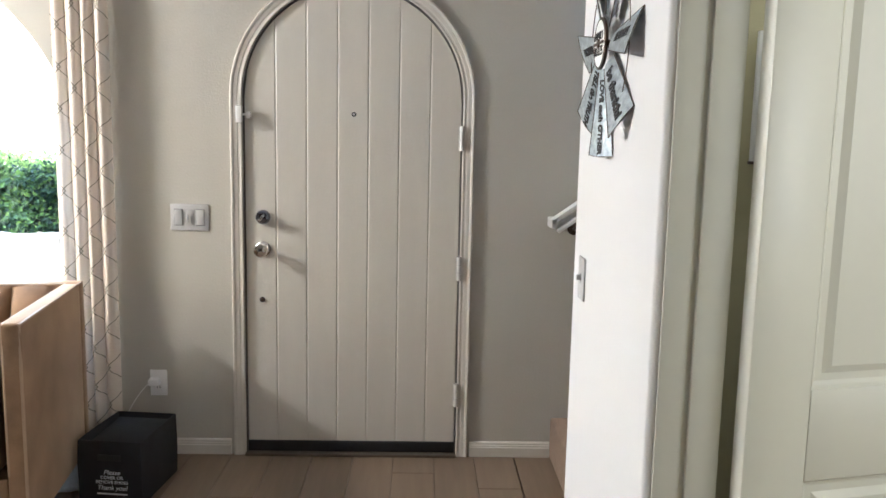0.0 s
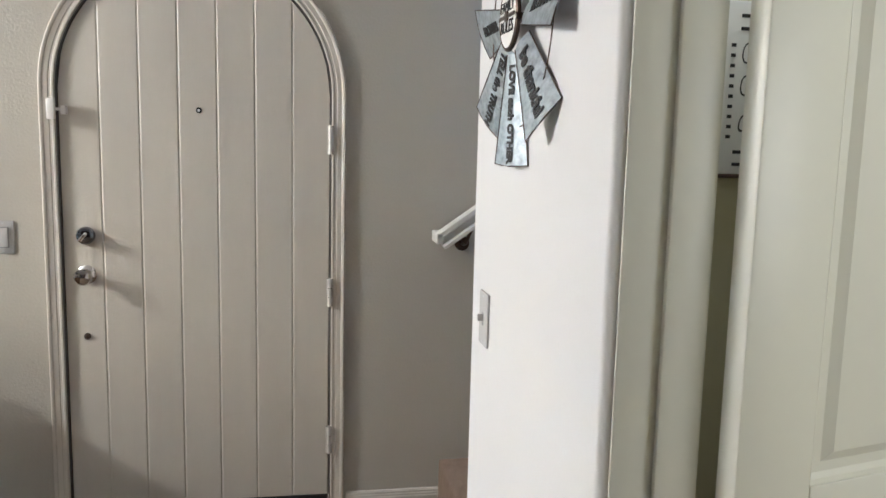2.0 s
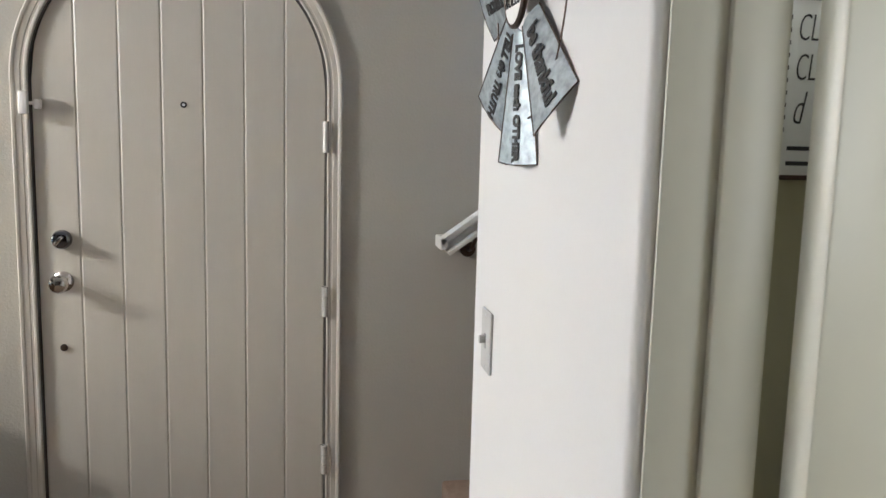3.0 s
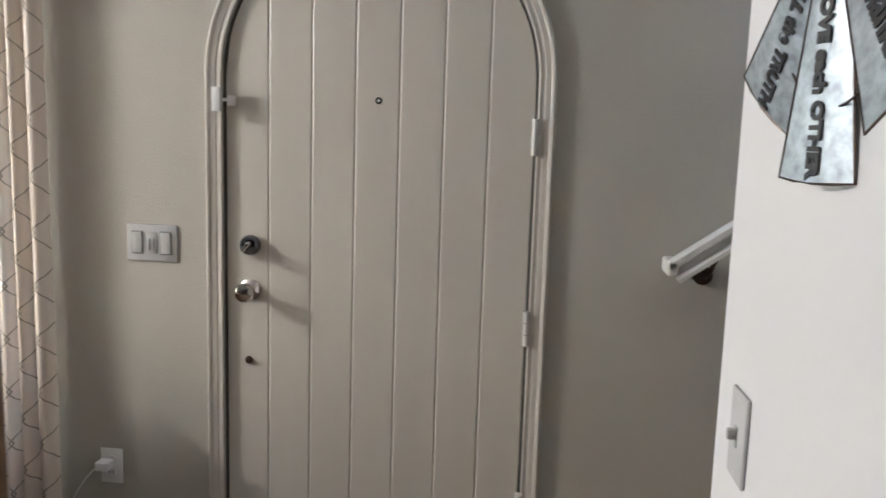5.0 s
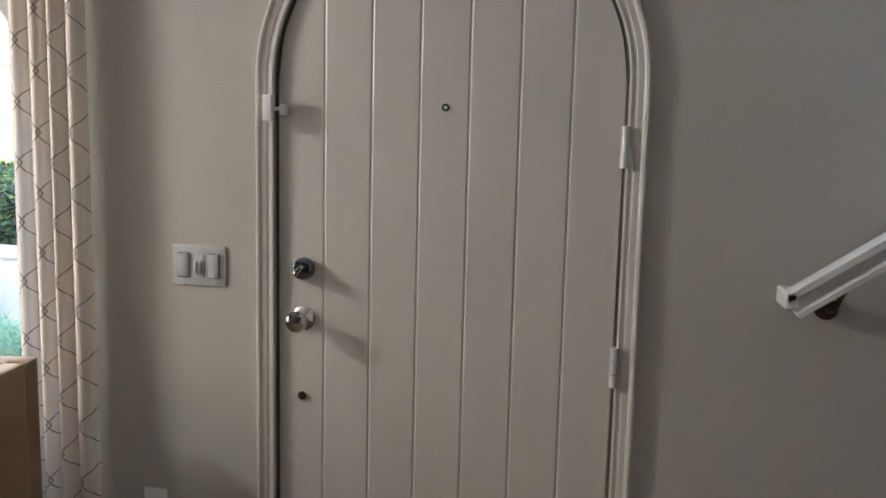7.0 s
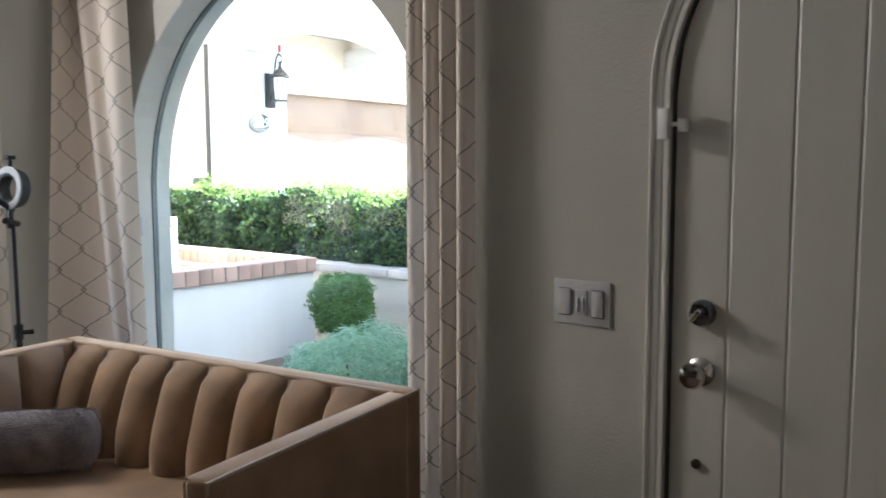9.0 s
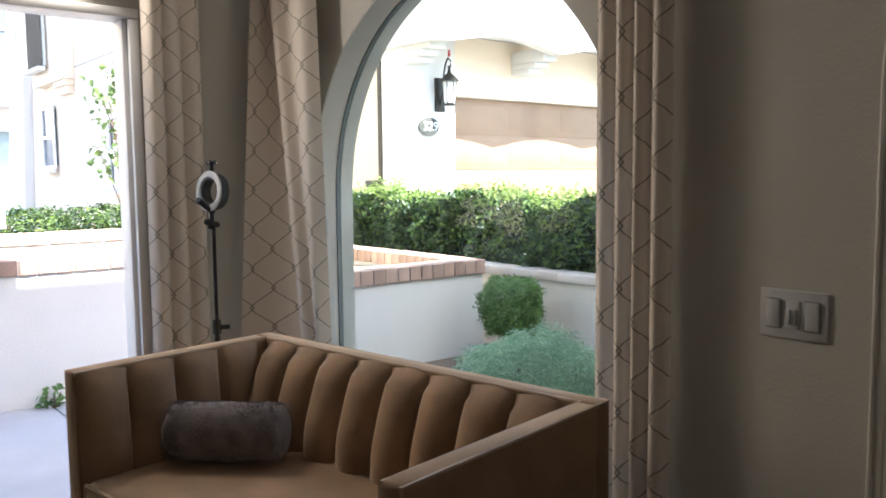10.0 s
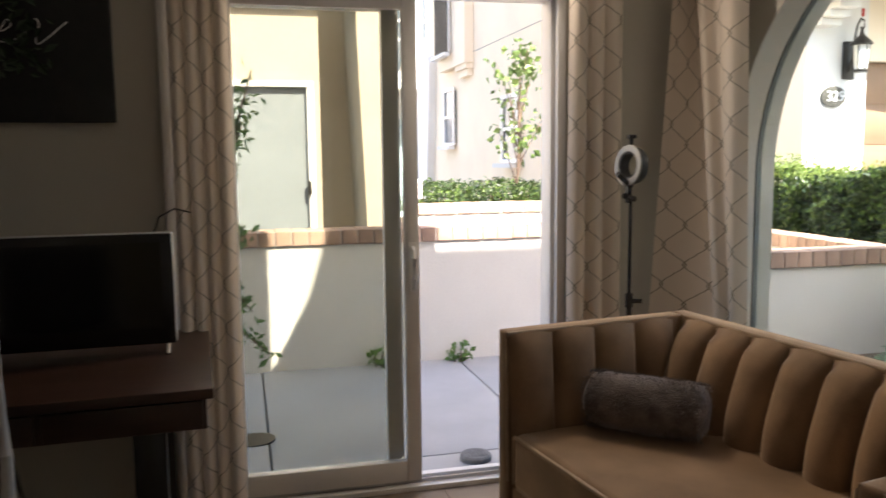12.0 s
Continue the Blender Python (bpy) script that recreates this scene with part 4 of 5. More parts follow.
def hedge_thing():
    rng = random.Random(4)
    t = thing("hedge", pose(-5, 7.75, 0.3), "clipped dark green hedge with bright new shoots", "hedge")
    cs, ns = [], []
    x0, x1, y0, y1, z0, z1 = -4.6, 4.3, -0.42, 0.4, 0.08, 0.83
    for _ in range(34000):
        q = rng.random()
        x = rng.uniform(x0, x1)
        wob = 0.05 * math.sin(x * 3.1) + 0.04 * math.sin(x * 7.7 + 1)
        if q < 0.62:
            c, n = Vector((x, y0 + abs(rng.gauss(0, 0.08)) - 0.05 + wob * 0.8, rng.uniform(z0, z1 + wob))), Vector((rng.gauss(0, 0.5), -1, rng.gauss(0.3, 0.5)))
        elif q < 0.93:
            c, n = Vector((x, rng.uniform(y0, y1), z1 + wob - abs(rng.gauss(0, 0.05)))), Vector((rng.gauss(0, 0.5), rng.gauss(-0.3, 0.5), 1))
        else:
            c, n = Vector((x, y1, rng.uniform(z0, z1))), Vector((rng.gauss(0, 0.5), 1, rng.gauss(0, 0.5)))
        clump = noise.noise(Vector((x * 3.2, c.z * 3.0, 2.0))) + 0.6 * noise.noise(Vector((x * 8, c.z * 7, 5.0)))
        c.y -= 0.17 * clump if c.y < 0 else 0.0
        cs.append(c)
        ns.append((n + Vector((rng.gauss(0, 0.5), 0, rng.gauss(0, 0.5)))).normalized())
    me = leaf_mesh("foliage", cs, ns, 0.062, rng, 0.55)
    me.materials.append(HEDGE_L)
    ob = new("foliage", me)
    ob.parent, ob["kind"] = t, "stuff"
    cs, ns = [], []
    for _ in range(1100):
        x, y = rng.uniform(x0, x1), rng.uniform(y0, y1)
        hgt = rng.uniform(0.05, 0.15) + 0.26 * max(0.0, noise.noise(Vector((x * 2.3, y, 0))))
        for k in range(9):
            cs.append(Vector((x + rng.gauss(0, 0.012), y + rng.gauss(0, 0.012), z1 + 0.05 * math.sin(x * 3.1) + hgt * k / 9 - 0.03)))
            ns.append(Vector((rng.gauss(0, 1), rng.gauss(0, 1), rng.gauss(0.5, 0.4))).normalized())
    me = leaf_mesh("new_shoots", cs, ns, 0.045, rng)
    me.materials.append(leaf_mat("shoot_leaves", (0.16, 0.24, 0.05), (0.34, 0.42, 0.12), 0.4))
    ob = new("new_shoots", me)
    ob.parent, ob["kind"], ob["label"] = t, "stuff", "bright yellow-green new shoots"
    # Lumpy near-black block behind the leaves: the hedge's inner shade as colour.
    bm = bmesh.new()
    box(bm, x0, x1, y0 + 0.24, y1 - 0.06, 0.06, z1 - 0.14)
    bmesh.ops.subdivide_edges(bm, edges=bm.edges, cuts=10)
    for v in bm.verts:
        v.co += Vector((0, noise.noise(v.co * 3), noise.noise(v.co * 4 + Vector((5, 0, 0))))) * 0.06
    part("shade_core", bm, mat("hedge_shade", (0.016, 0.026, 0.010), 0.9, var=0.3, scale=12, bump=0.8, depth=0.02), t)
    for k in range(12):
        bm = bmesh.new()
        x = x0 + 0.4 + (x1 - x0 - 0.8) * k / 11
        cyl(bm, (x, 0, 0.2), (x, 0, -0.6), 0.02, n=8)
        part("stem", bm, BARK, t)


hedge_thing()


def shrub(name, at, rx, ry, rz, count, size, material, label, seed, slim=0.5, cat="bush", crop=1.0):
    rng = random.Random(seed)
    t = thing(name, pose(*at), label, cat)
    cs, ns = [], []
    for _ in range(count):
        d = Vector((rng.gauss(0, 1), rng.gauss(0, 1), rng.gauss(0, 1))).normalized()
        r = 1 - abs(rng.gauss(0, 0.14)) + 0.20 * noise.noise(d * 2.5 + Vector((seed, 0, 0))) + 0.13 * noise.noise(d * 7 + Vector((0, seed, 0)))
        c = Vector((d.x * rx * r, d.y * ry * r, rz + max(-0.95, min(0.95, d.z * crop)) * rz * r))
        if c.z < 0.0:
            continue
        cs.append(c)
        ns.append((d + Vector((rng.gauss(0, 0.5), rng.gauss(0, 0.5), rng.gauss(0.2, 0.5)))).normalized())
    me = leaf_mesh("foliage", cs, ns, size, rng, slim)
    me.materials.append(material)
    ob = new("foliage", me)
    ob.parent, ob["kind"] = t, "stuff"
    bm = bmesh.new()
    for k in range(5):
        a = k * 1.3
        cyl(bm, (0, 0, -0.33), (rx * 0.6 * math.cos(a), ry * 0.6 * math.sin(a), rz * 1.3), 0.012, 0.004, n=7)
    part("stems", bm, BARK, t)


shrub("round_bush", (-5.13, 6.58, -0.01), 0.30, 0.26, 0.25, 14000, 0.028, BOX_L, "clipped flat-topped green bush beside the planter", 1, 0.5, "bush", 1.35)
shrub("lavender_bush", (-3.38, 5.05, -0.27), 0.56, 0.45, 0.36, 22000, 0.045, LAV_L, "soft grey-green lavender bush below the window", 2, 0.14)
shrub("lavender_bush", (-4.45, 4.85, -0.27), 0.5, 0.36, 0.175, 6000, 0.05, LAV_L, "low grey-green lavender bush below the window", 3, 0.16)
shrub("lavender_bush", (-2.45, 4.75, -0.27), 0.5, 0.42, 0.285, 9000, 0.05, LAV_L, "grey-green lavender bush below the window", 5, 0.16)


# ---- the garage house across the hedge ----
garage = thing("garage_house", pose(-10.0, 10.5, -0.3), "cream stucco house with a scalloped overhang and tan garage door", "house", kind="structure")
G0 = Vector((-10.0, 10.5, -0.3))


def gbox(name, x0, x1, y0, y1, z0, z1, m, label="", parent=None, bev=0.0):
    """World coordinates, made local to the garage house."""
    bm = bmesh.new()
    box(bm, x0 - G0.x, x1 - G0.x, y0 - G0.y, y1 - G0.y, z0 - G0.z, z1 - G0.z, bev)
    return part(name, bm, m, parent or garage, label, smooth=bool(bev))


gbox("pillar", -10.6, -10.0, 9.13, 10.12, -0.3, 3.62, STUCCO_W)
gbox("wall", -10.7, -10.15, 10.121, 21.0, 2.66, 3.62, FAR_WALL)
gbox("wall", -10.7, -10.15, 15.6, 21.0, -0.3, 2.659, STUCCO_W)
gbox("side_wall", -14.0, -10.601, 9.5, 9.9, -0.3, 7.0, STUCCO)
OV = 0.86
bm = bmesh.new()
poly = [(9.05, 7.0), (9.05, 3.32)]
for b0 in (9.33, 11.68, 14.03, 16.38):
    for i in range(13):
        f = i / 12
        poly.append((b0 + 2.35 * f, 3.32 + 0.16 * math.sin(math.pi * f) ** 1.1))
poly += [(21.0, 3.32), (21.0, 7.0)]
clean = [poly[0]]
for q in poly[1:]:
    if (Vector(q) - Vector(clean[-1])).length > 1e-4:
        clean.append(q)
prism(bm, clean, lambda u, z, d: Vector((-10.0 + OV - d, u, z)) - G0, 0, 0.22)
part("overhang_front", bm, STUCCO_W, garage, smooth=False)
gbox("overhang_side", -10.6, -10.0 + OV - 0.222, 9.05, 9.12, 3.32, 7.0, STUCCO_W)
gbox("soffit", -10.6, -10.0 + OV - 0.223, 9.122, 21.0, 3.63, 3.75, STUCCO_W)
for y in (9.30, 11.68, 14.03, 16.38):
    bm = bmesh.new()
    for k, (dx, z) in enumerate(((0.60, 3.25), (0.42, 3.16), (0.26, 3.07))):
        box(bm, -10.15 - G0.x, -10.0 + dx - G0.x, y - 0.16 - G0.y, y + 0.16 - G0.y, z - G0.z, (3.45 if k == 0 else (3.249, 3.159)[k - 1]) - G0.z, 0.01)
    part("corbel", bm, STUCCO_W, garage)
gdoor = gbox("garage_door", -10.36, -10.30, 10.14, 15.58, -0.3, 2.65, GARAGE, "tan sectional garage door")
for r in range(5):
    z = -0.28 + 0.585 * r
    gbox("section", -10.299, -10.290, 10.15, 15.57, z + 0.004, z + 0.579, GARAGE, "", gdoor, 0.003)
    for c in range(4):
        y = 10.28 + 1.33 * c
        gbox("panel", -10.2895, -10.2855, y, y + 1.17, z + 0.10, z + 0.48, GARAGE, "", gdoor, 0.003)
gbox("drain_pipe", -11.11, -11.01, 9.40, 9.498, 1.32, 7.0, DARKM, "dark metal downpipe")
gbox("drain_elbow", -11.5, -10.95, 9.38, 9.498, 1.20, 1.318, DARKM, "dark metal pipe elbow", None, 0.03)
lamp = thing("wall_lantern", pose(-10.0, 9.80, 2.38), "black scrolled wall lantern with frosted glass", "lantern")
bm = bmesh.new()
box(bm, 0, 0.03, -0.10, 0.10, 0.0, 0.52, 0.02)
part("back_plate", bm, DARKM, lamp)
bm = bmesh.new()
tube(bm, [(0.03, 0, 0.10), (0.10, 0, 0.30), (0.12, 0, 0.55), (0.16, 0, 0.72), (0.22, 0, 0.80), (0.28, 0, 0.76), (0.29, 0, 0.68), (0.25, 0, 0.64), (0.22, 0, 0.68)], 0.014, 8)
part("scroll_arm", bm, DARKM, lamp)
bm = bmesh.new()
lathe(bm, [(0.01, 0.0), (0.085, 0.02), (0.105, 0.34), (0.01, 0.345)], (0.25, 0, 0.10), (0, 0, 1), 6)
part("lamp_glass", bm, LAMP_GLASS, lamp, "frosted glass shade", smooth=False)
bm = bmesh.new()
lathe(bm, [(0.15, 0.445), (0.15, 0.46), (0.05, 0.56), (0.03, 0.58), (0.02, 0.64), (0.001, 0.645)], (0.25, 0, 0.0), (0, 0, 1), 12)
lathe(bm, [(0.095, 0.075), (0.10, 0.10), (0.02, 0.10)], (0.25, 0, 0.0), (0, 0, 1), 12)
for k in range(6):
    a = math.pi / 3 * k
    cyl(bm, (0.25 + 0.088 * math.cos(a), 0.088 * math.sin(a), 0.10), (0.25 + 0.108 * math.cos(a), 0.108 * math.sin(a), 0.45), 0.008, n=6)
part("lamp_cap", bm, DARKM, lamp)
bm = bmesh.new()
cyl(bm, (0.25, 0, 0.82), (0.25, 0, 0.92), 0.02, n=8)
part("ribbon", bm, mat("red_ribbon", (0.5, 0.03, 0.03), 0.6), lamp, "small red ribbon")


def words(body, size, material, parent, m, name="lettering", thick=0.0006, shear=0.0, align="CENTER", bold=0.0):
    """Raised lettering in the built-in font, as one mesh."""
    cu = bpy.data.curves.new("text", "FONT")
    cu.body, cu.size, cu.extrude, cu.shear = body, size, thick, shear
    cu.align_x, cu.align_y = align, "CENTER"
    cu.offset = bold
    cu.resolution_u = 3
    tmp = new("text", cu)
    bpy.context.view_layer.update()
    me = bpy.data.meshes.new_from_object(tmp.evaluated_get(bpy.context.evaluated_depsgraph_get()))
    bpy.data.objects.remove(tmp)
    me.materials.clear()
    me.materials.append(material)
    ob = new(name, me)
    ob.parent = parent
    ob.matrix_basis = m
    return ob


plaque = thing("house_number", pose(-9.985, 9.57, 2.14), "oval grey plaque with a white house number", "house number")
bm = bmesh.new()
lathe(bm, [(0.20, 0.0), (0.20, 0.02), (0.17, 0.03), (0.001, 0.03)], (0, 0, 0), (1, 0, 0), 28)
for v in bm.verts:
    v.co.z *= 0.72
part("plate", bm, mat("plaque_grey", (0.10, 0.095, 0.085), 0.9, spec=0.1, var=0.08, scale=20), plaque)
words("329", 0.20, PRINT_W, plaque, Matrix.Translation((0.033, 0.02, 0)) @ pose(0, 0, 0, 90, 0, 90), "numerals", 0.004)

# ---- neighbouring houses across the patio ----
near_house = thing("neighbour_house", pose(-8.5, 1.5, -0.3), "tan stucco house with a screened patio door", "house", kind="structure")
N0 = Vector((-8.5, 1.5, -0.3))


def nbox(name, x0, x1, y0, y1, z0, z1, m, label="", parent=None, bev=0.0, origin=None, owner=None):
    o = origin or N0
    bm = bmesh.new()
    box(bm, x0 - o.x, x1 - o.x, y0 - o.y, y1 - o.y, z0 - o.z, z1 - o.z, bev)
    return part(name, bm, m, parent or owner or near_house, label, smooth=bool(bev))


bm = bmesh.new()
wall_cut(bm, lambda u, z, d: Vector((-8.5 - d, u, z)) - N0, -4.0, 2.33, -0.3, 6.5, 0.25, [(0.55, 2.27, -0.2, 2.13, False)])
part("wall", bm, STUCCO_T, near_house, smooth=False)
nbox("wall_recess", -9.8, -9.40, 2.332, 2.90, -0.3, 6.5, STUCCO_T)
bm = bmesh.new()
prism(bm, [(2.81, -0.3), (3.05, -0.3), (3.05, 6.5), (2.703, 6.5), (2.703, 2.6)], lambda u, z, d: Vector((-9.39 + d, u, z)) - N0, 0, 0.97)
part("pilaster", bm, STUCCO_T, near_house, smooth=False)
nbox("eave", -8.75, -8.42, -4.0, 2.70, 2.86, 2.98, STUCCO_T)
nd = nbox("patio_door", -8.56, -8.54, 0.60, 2.20, -0.2, 2.07, SCREENM, "dark insect-screened sliding door")
for y0, y1 in ((2.201, 2.268), (1.33, 1.40), (0.552, 0.599)):
    nbox("door_stile", -8.57, -8.485, y0, y1, -0.2, 2.07, VINYL, "white vinyl stile", nd, 0.004)
nbox("door_head", -8.57, -8.485, 0.552, 2.268, 2.071, 2.128, VINYL, "white vinyl head", nd, 0.004)
nbox("door_latch", -8.484, -8.46, 2.185, 2.225, 1.0, 1.14, DARKM, "dark latch", nd, 0.004)
F0 = Vector((-13.0, 6.0, -0.3))
far_house = thing("far_house", pose(*F0), "two-storey cream stucco house with balconies and small windows", "house", kind="structure")


def fbox(*a, **k):
    return nbox(*a, origin=F0, owner=far_house, **k)


def far_window(x0, x1, z0, z1, y, pane=None):
    w = fbox("window", x0, x1, y - 0.02, y + 0.02, z0, z1, pane or FAR_GLASS, "sash window in a white frame")
    mid = (z0 + z1) / 2
    for a in ((x0 - 0.05, x0, z0 - 0.05, z1 + 0.05), (x1, x1 + 0.05, z0 - 0.05, z1 + 0.05), (x0, x1, z1, z1 + 0.05), (x0, x1, z0 - 0.05, z0), (x0, x1, mid - 0.025, mid + 0.025)):
        fbox("frame", a[0], a[1], y - 0.05, y - 0.021, a[2], a[3], VINYL, "white window frame", w)
    fbox("sill", x0 - 0.12, x1 + 0.12, y - 0.16, y - 0.051, z0 - 0.12, z0 - 0.06, STUCCO_W, "", w)


fbox("wall", -17.0, -9.3, 5.38, 6.6, -0.3, 7.5, FAR_WALL)
fbox("bay", -15.3, -13.45, 5.22, 5.378, 2.93, 7.5, FAR_WALL)
fbox("bay_corbel", -14.2, -13.47, 5.25, 5.377, 2.84, 2.928, FAR_WALL)
fbox("bay_corbel", -14.1, -13.5, 5.29, 5.377, 2.72, 2.838, FAR_WALL)
bm = bmesh.new()
prism(bm, [(-18.2, -0.3), (-16.5, -0.3), (-16.05, 3.2), (-16.2, 3.36), (-16.8, 3.4), (-16.95, 3.2)], lambda u, z, d: Vector((u, 5.22 + d, z)) - F0, 0, 0.157)
part("buttress", bm, STUCCO_W, far_house, smooth=False)
far_window(-15.25, -14.6, 1.62, 2.56, 5.36)
far_window(-11.75, -11.12, 1.32, 2.2, 5.36)
far_window(-15.1, -14.35, 3.25, 5.2, 5.215, mat("pale_blind", (0.46, 0.43, 0.30), 0.6))
bal = fbox("balcony", -15.15, -14.25, 5.10, 5.18, 3.16, 3.20, DARKM, "dark metal balcony rail")
for k in range(9):
    fbox("bar", -15.13 + 0.105 * k, -15.105 + 0.105 * k, 5.11, 5.135, 3.201, 4.2, DARKM, "", bal)
fbox("rail", -15.15, -14.25, 5.10, 5.15, 4.201, 4.25, DARKM, "", bal)
fbox("wall_groove", -13.44, -9.32, 5.376, 5.3795, 3.10, 3.109, BRONZE)
B0 = Vector((-22.0, 5.0, -0.3))
back_house = thing("back_house", pose(*B0), "pale stucco house with a balcony and arched entry", "house", kind="structure")


def bbox(*a, **k):
    return nbox(*a, origin=B0, owner=back_house, **k)


bm = bmesh.new()
wall_cut(bm, lambda u, z, d: Vector((-21.0 - d, u, z)) - B0, 1.0, 12.0, -0.3, 8.5, 0.3, [(5.55, 6.22, -0.2, 2.18, True)])
part("wall", bm, STUCCO_W, back_house, smooth=False)
bbox("entry_door", -21.25, -21.2, 5.5, 6.27, -0.2, 2.6, mat("pale_blue_door", (0.45, 0.58, 0.62), 0.6), "pale blue-green arched door")
for y0 in (4.86, 5.52, 6.18):
    w = bbox("window", -21.0, -20.96, y0, y0 + 0.5, 3.6, 5.64, FAR_GLASS, "dark sash window")
    bbox("frame", -20.959, -20.92, y0 - 0.06, y0 - 0.001, 3.55, 5.65, VINYL, "", w)
    bbox("frame", -20.959, -20.92, y0 + 0.501, y0 + 0.56, 3.55, 5.65, VINYL, "", w)
    bbox("frame", -20.959, -20.92, y0, y0 + 0.5, 4.78, 4.84, VINYL, "", w)
    bbox("frame", -20.959, -20.92, y0 - 0.06, y0 + 0.56, 5.651, 5.72, VINYL, "", w)
bal = bbox("balcony", -20.94, -20.1, 4.9, 7.6, 3.05, 3.32, STUCCO_W, "balcony with a white railing")
for k in range(24):
    bbox("bar", -20.13, -20.105, 4.92 + 0.11 * k, 4.945 + 0.11 * k, 3.321, 4.2, VINYL, "", bal)
bbox("rail", -20.15, -20.09, 4.9, 7.6, 4.201, 4.25, VINYL, "", bal)

low_wall = thing("low_wall", pose(0, 0, 0), "low white stucco wall with a pale brick course", "garden wall", kind="structure")
bm = bmesh.new()
box(bm, -7.40, -7.20, 2.98, 6.3, -0.3, 0.86)
part("wall", bm, STUCCO_W, low_wall, smooth=False)
brick_cap(low_wall, (-7.30, 2.98, 0), (-7.30, 6.3, 0), 0.862, 0.24, 1, 0.2, 0.09)
bm = bmesh.new()
box(bm, -9.2, -7.402, 3.06, 5.37, -0.28, 0.70)
solid("planter_soil", bm, GROUND, "dark soil of the raised bed", "soil", "structure")
for k, (x, y, s) in enumerate(((-8.1, 3.45, 0.36), (-8.3, 4.0, 0.4), (-8.0, 4.5, 0.34), (-8.4, 4.9, 0.4), (-8.7, 3.6, 0.4), (-8.8, 4.4, 0.4))):
    shrub("flower_bush", (x, y, 0.69), s, s, 0.22, 1500, 0.05, HEDGE_L, "leafy green ground cover in the raised bed", 20 + k, 0.45)


def young_tree():
    rng = random.Random(8)
    t = thing("young_tree", pose(-8.55, 4.42, 0.70), "slender young pear tree with sparse leaves", "tree")
    cs, ns = [], []
    bm = bmesh.new()
    limbs = [((0, 0, 0), (0.03, 0.02, 1.0)), ((0.03, 0.02, 1.0), (0.0, 0.05, 1.78))]
    for k in range(9):
        a = k * 2.4
        r = 0.16 + 0.10 * rng.random()
        b = (0.02 * k / 9, 0, 0.12 + 0.13 * k)
        limbs.append((b, (b[0] + r * math.cos(a), b[1] + r * math.sin(a) * 1.3, b[2] + 0.55 + 0.3 * rng.random())))
    for i, (a, b) in enumerate(limbs):
        a, b = Vector(a), Vector(b)
        cyl(bm, a, b, 0.016 if i < 2 else 0.008, 0.011 if i < 1 else 0.003, n=7)
        if i == 0:
            continue
        n = 70 if i == 1 else 20
        for _ in range(n):
            f = rng.uniform(0.6, 1.05)
            cs.append(a.lerp(b, f) + Vector((rng.gauss(0, 0.085), rng.gauss(0, 0.085), rng.gauss(0, 0.05))))
            ns.append(Vector((rng.gauss(0, 1), rng.gauss(0, 1), rng.gauss(0.2, 0.6))).normalized())
    part("trunk", bm, BARK, t)
    me = leaf_mesh("crown", cs, ns, 0.085, rng, 0.75)
    me.materials.append(TREE_L)
    ob = new("crown", me)
    ob.parent, ob["kind"] = t, "stuff"


young_tree()


def patio_tree():
    rng = random.Random(12)
    t = thing("citrus_tree", pose(-4.75, 1.40, -0.06), "small citrus tree with glossy leaves on the patio", "tree")
    bm = bmesh.new()
    cyl(bm, (0, 0, 0), (0, -0.02, 1.1), 0.022, 0.016, n=8)
    cs, ns = [], []
    ends = [(0.02, 0.21, 1.90), (0.0, 0.15, 1.62), (-0.03, 0.16, 1.75), (0.05, 0.26, 0.36), (0.03, 0.17, 0.60), (0.0, 0.15, 1.02), (-0.1, -0.2, 1.7), (0.1, -0.25, 1.5), (0, -0.3, 0.9)]
    for e_ in ends:
        a, b = Vector((0, -0.02, min(e_[2] - 0.05, 1.08) if e_[2] > 1 else e_[2] + 0.25)), Vector(e_)
        cyl(bm, a, b, 0.009, 0.004, n=6)
        for k in range(40):
            cs.append(a.lerp(b, 0.35 + 0.65 * k / 39) + Vector((rng.gauss(0, 0.03), rng.gauss(0, 0.03), rng.gauss(0, 0.03))))
            ns.append(Vector((rng.gauss(0.6, 0.6), rng.gauss(0, 1), rng.gauss(0.2, 0.6))).normalized())
    part("trunk", bm, BARK, t)
    me = leaf_mesh("crown", cs, ns, 0.062, rng, 0.45)
    me.materials.append(BUSH_L)
    ob = new("crown", me)
    ob.parent, ob["kind"] = t, "stuff"


patio_tree()
for k, (y, s) in enumerate(((2.42, 0.075), (2.98, 0.075))):
    shrub("weed", (-5.63, y, -0.062), s, s * 1.1, 0.07, 46, 0.055, BOX_L, "small green weed at the foot of the wall", 40 + k, 0.6, "weed")
bm = bmesh.new()
cyl(bm, (-4.37, 1.56, -0.062), (-4.37, 1.56, -0.054), 0.10, n=24)
solid("floor_drain", bm, DARKM, "round dark metal drain grate in the patio", "drain")

CAST = mat("cast_iron_grey", (0.20, 0.20, 0.20), 0.7, 0.3, var=0.2, scale=30, bump=0.2)
cover = thing("drain_cover", pose(-3.82, 2.57, -0.06), "round grey cast drain cover standing proud on the patio", "drain cover")
bm = bmesh.new()
lathe(bm, [(0.075, 0.001), (0.075, 0.022), (0.068, 0.030), (0.001, 0.032)], (0, 0, 0), (0, 0, 1), 24)
part("lid", bm, CAST, cover)
for k in range(6):
    bm = bmesh.new()
    box(bm, -0.045, 0.045, -0.0425 + 0.017 * k - 0.003, -0.0425 + 0.017 * k + 0.003, 0.0315, 0.0345, 0.001)
    part("rib", bm, CAST, cover)
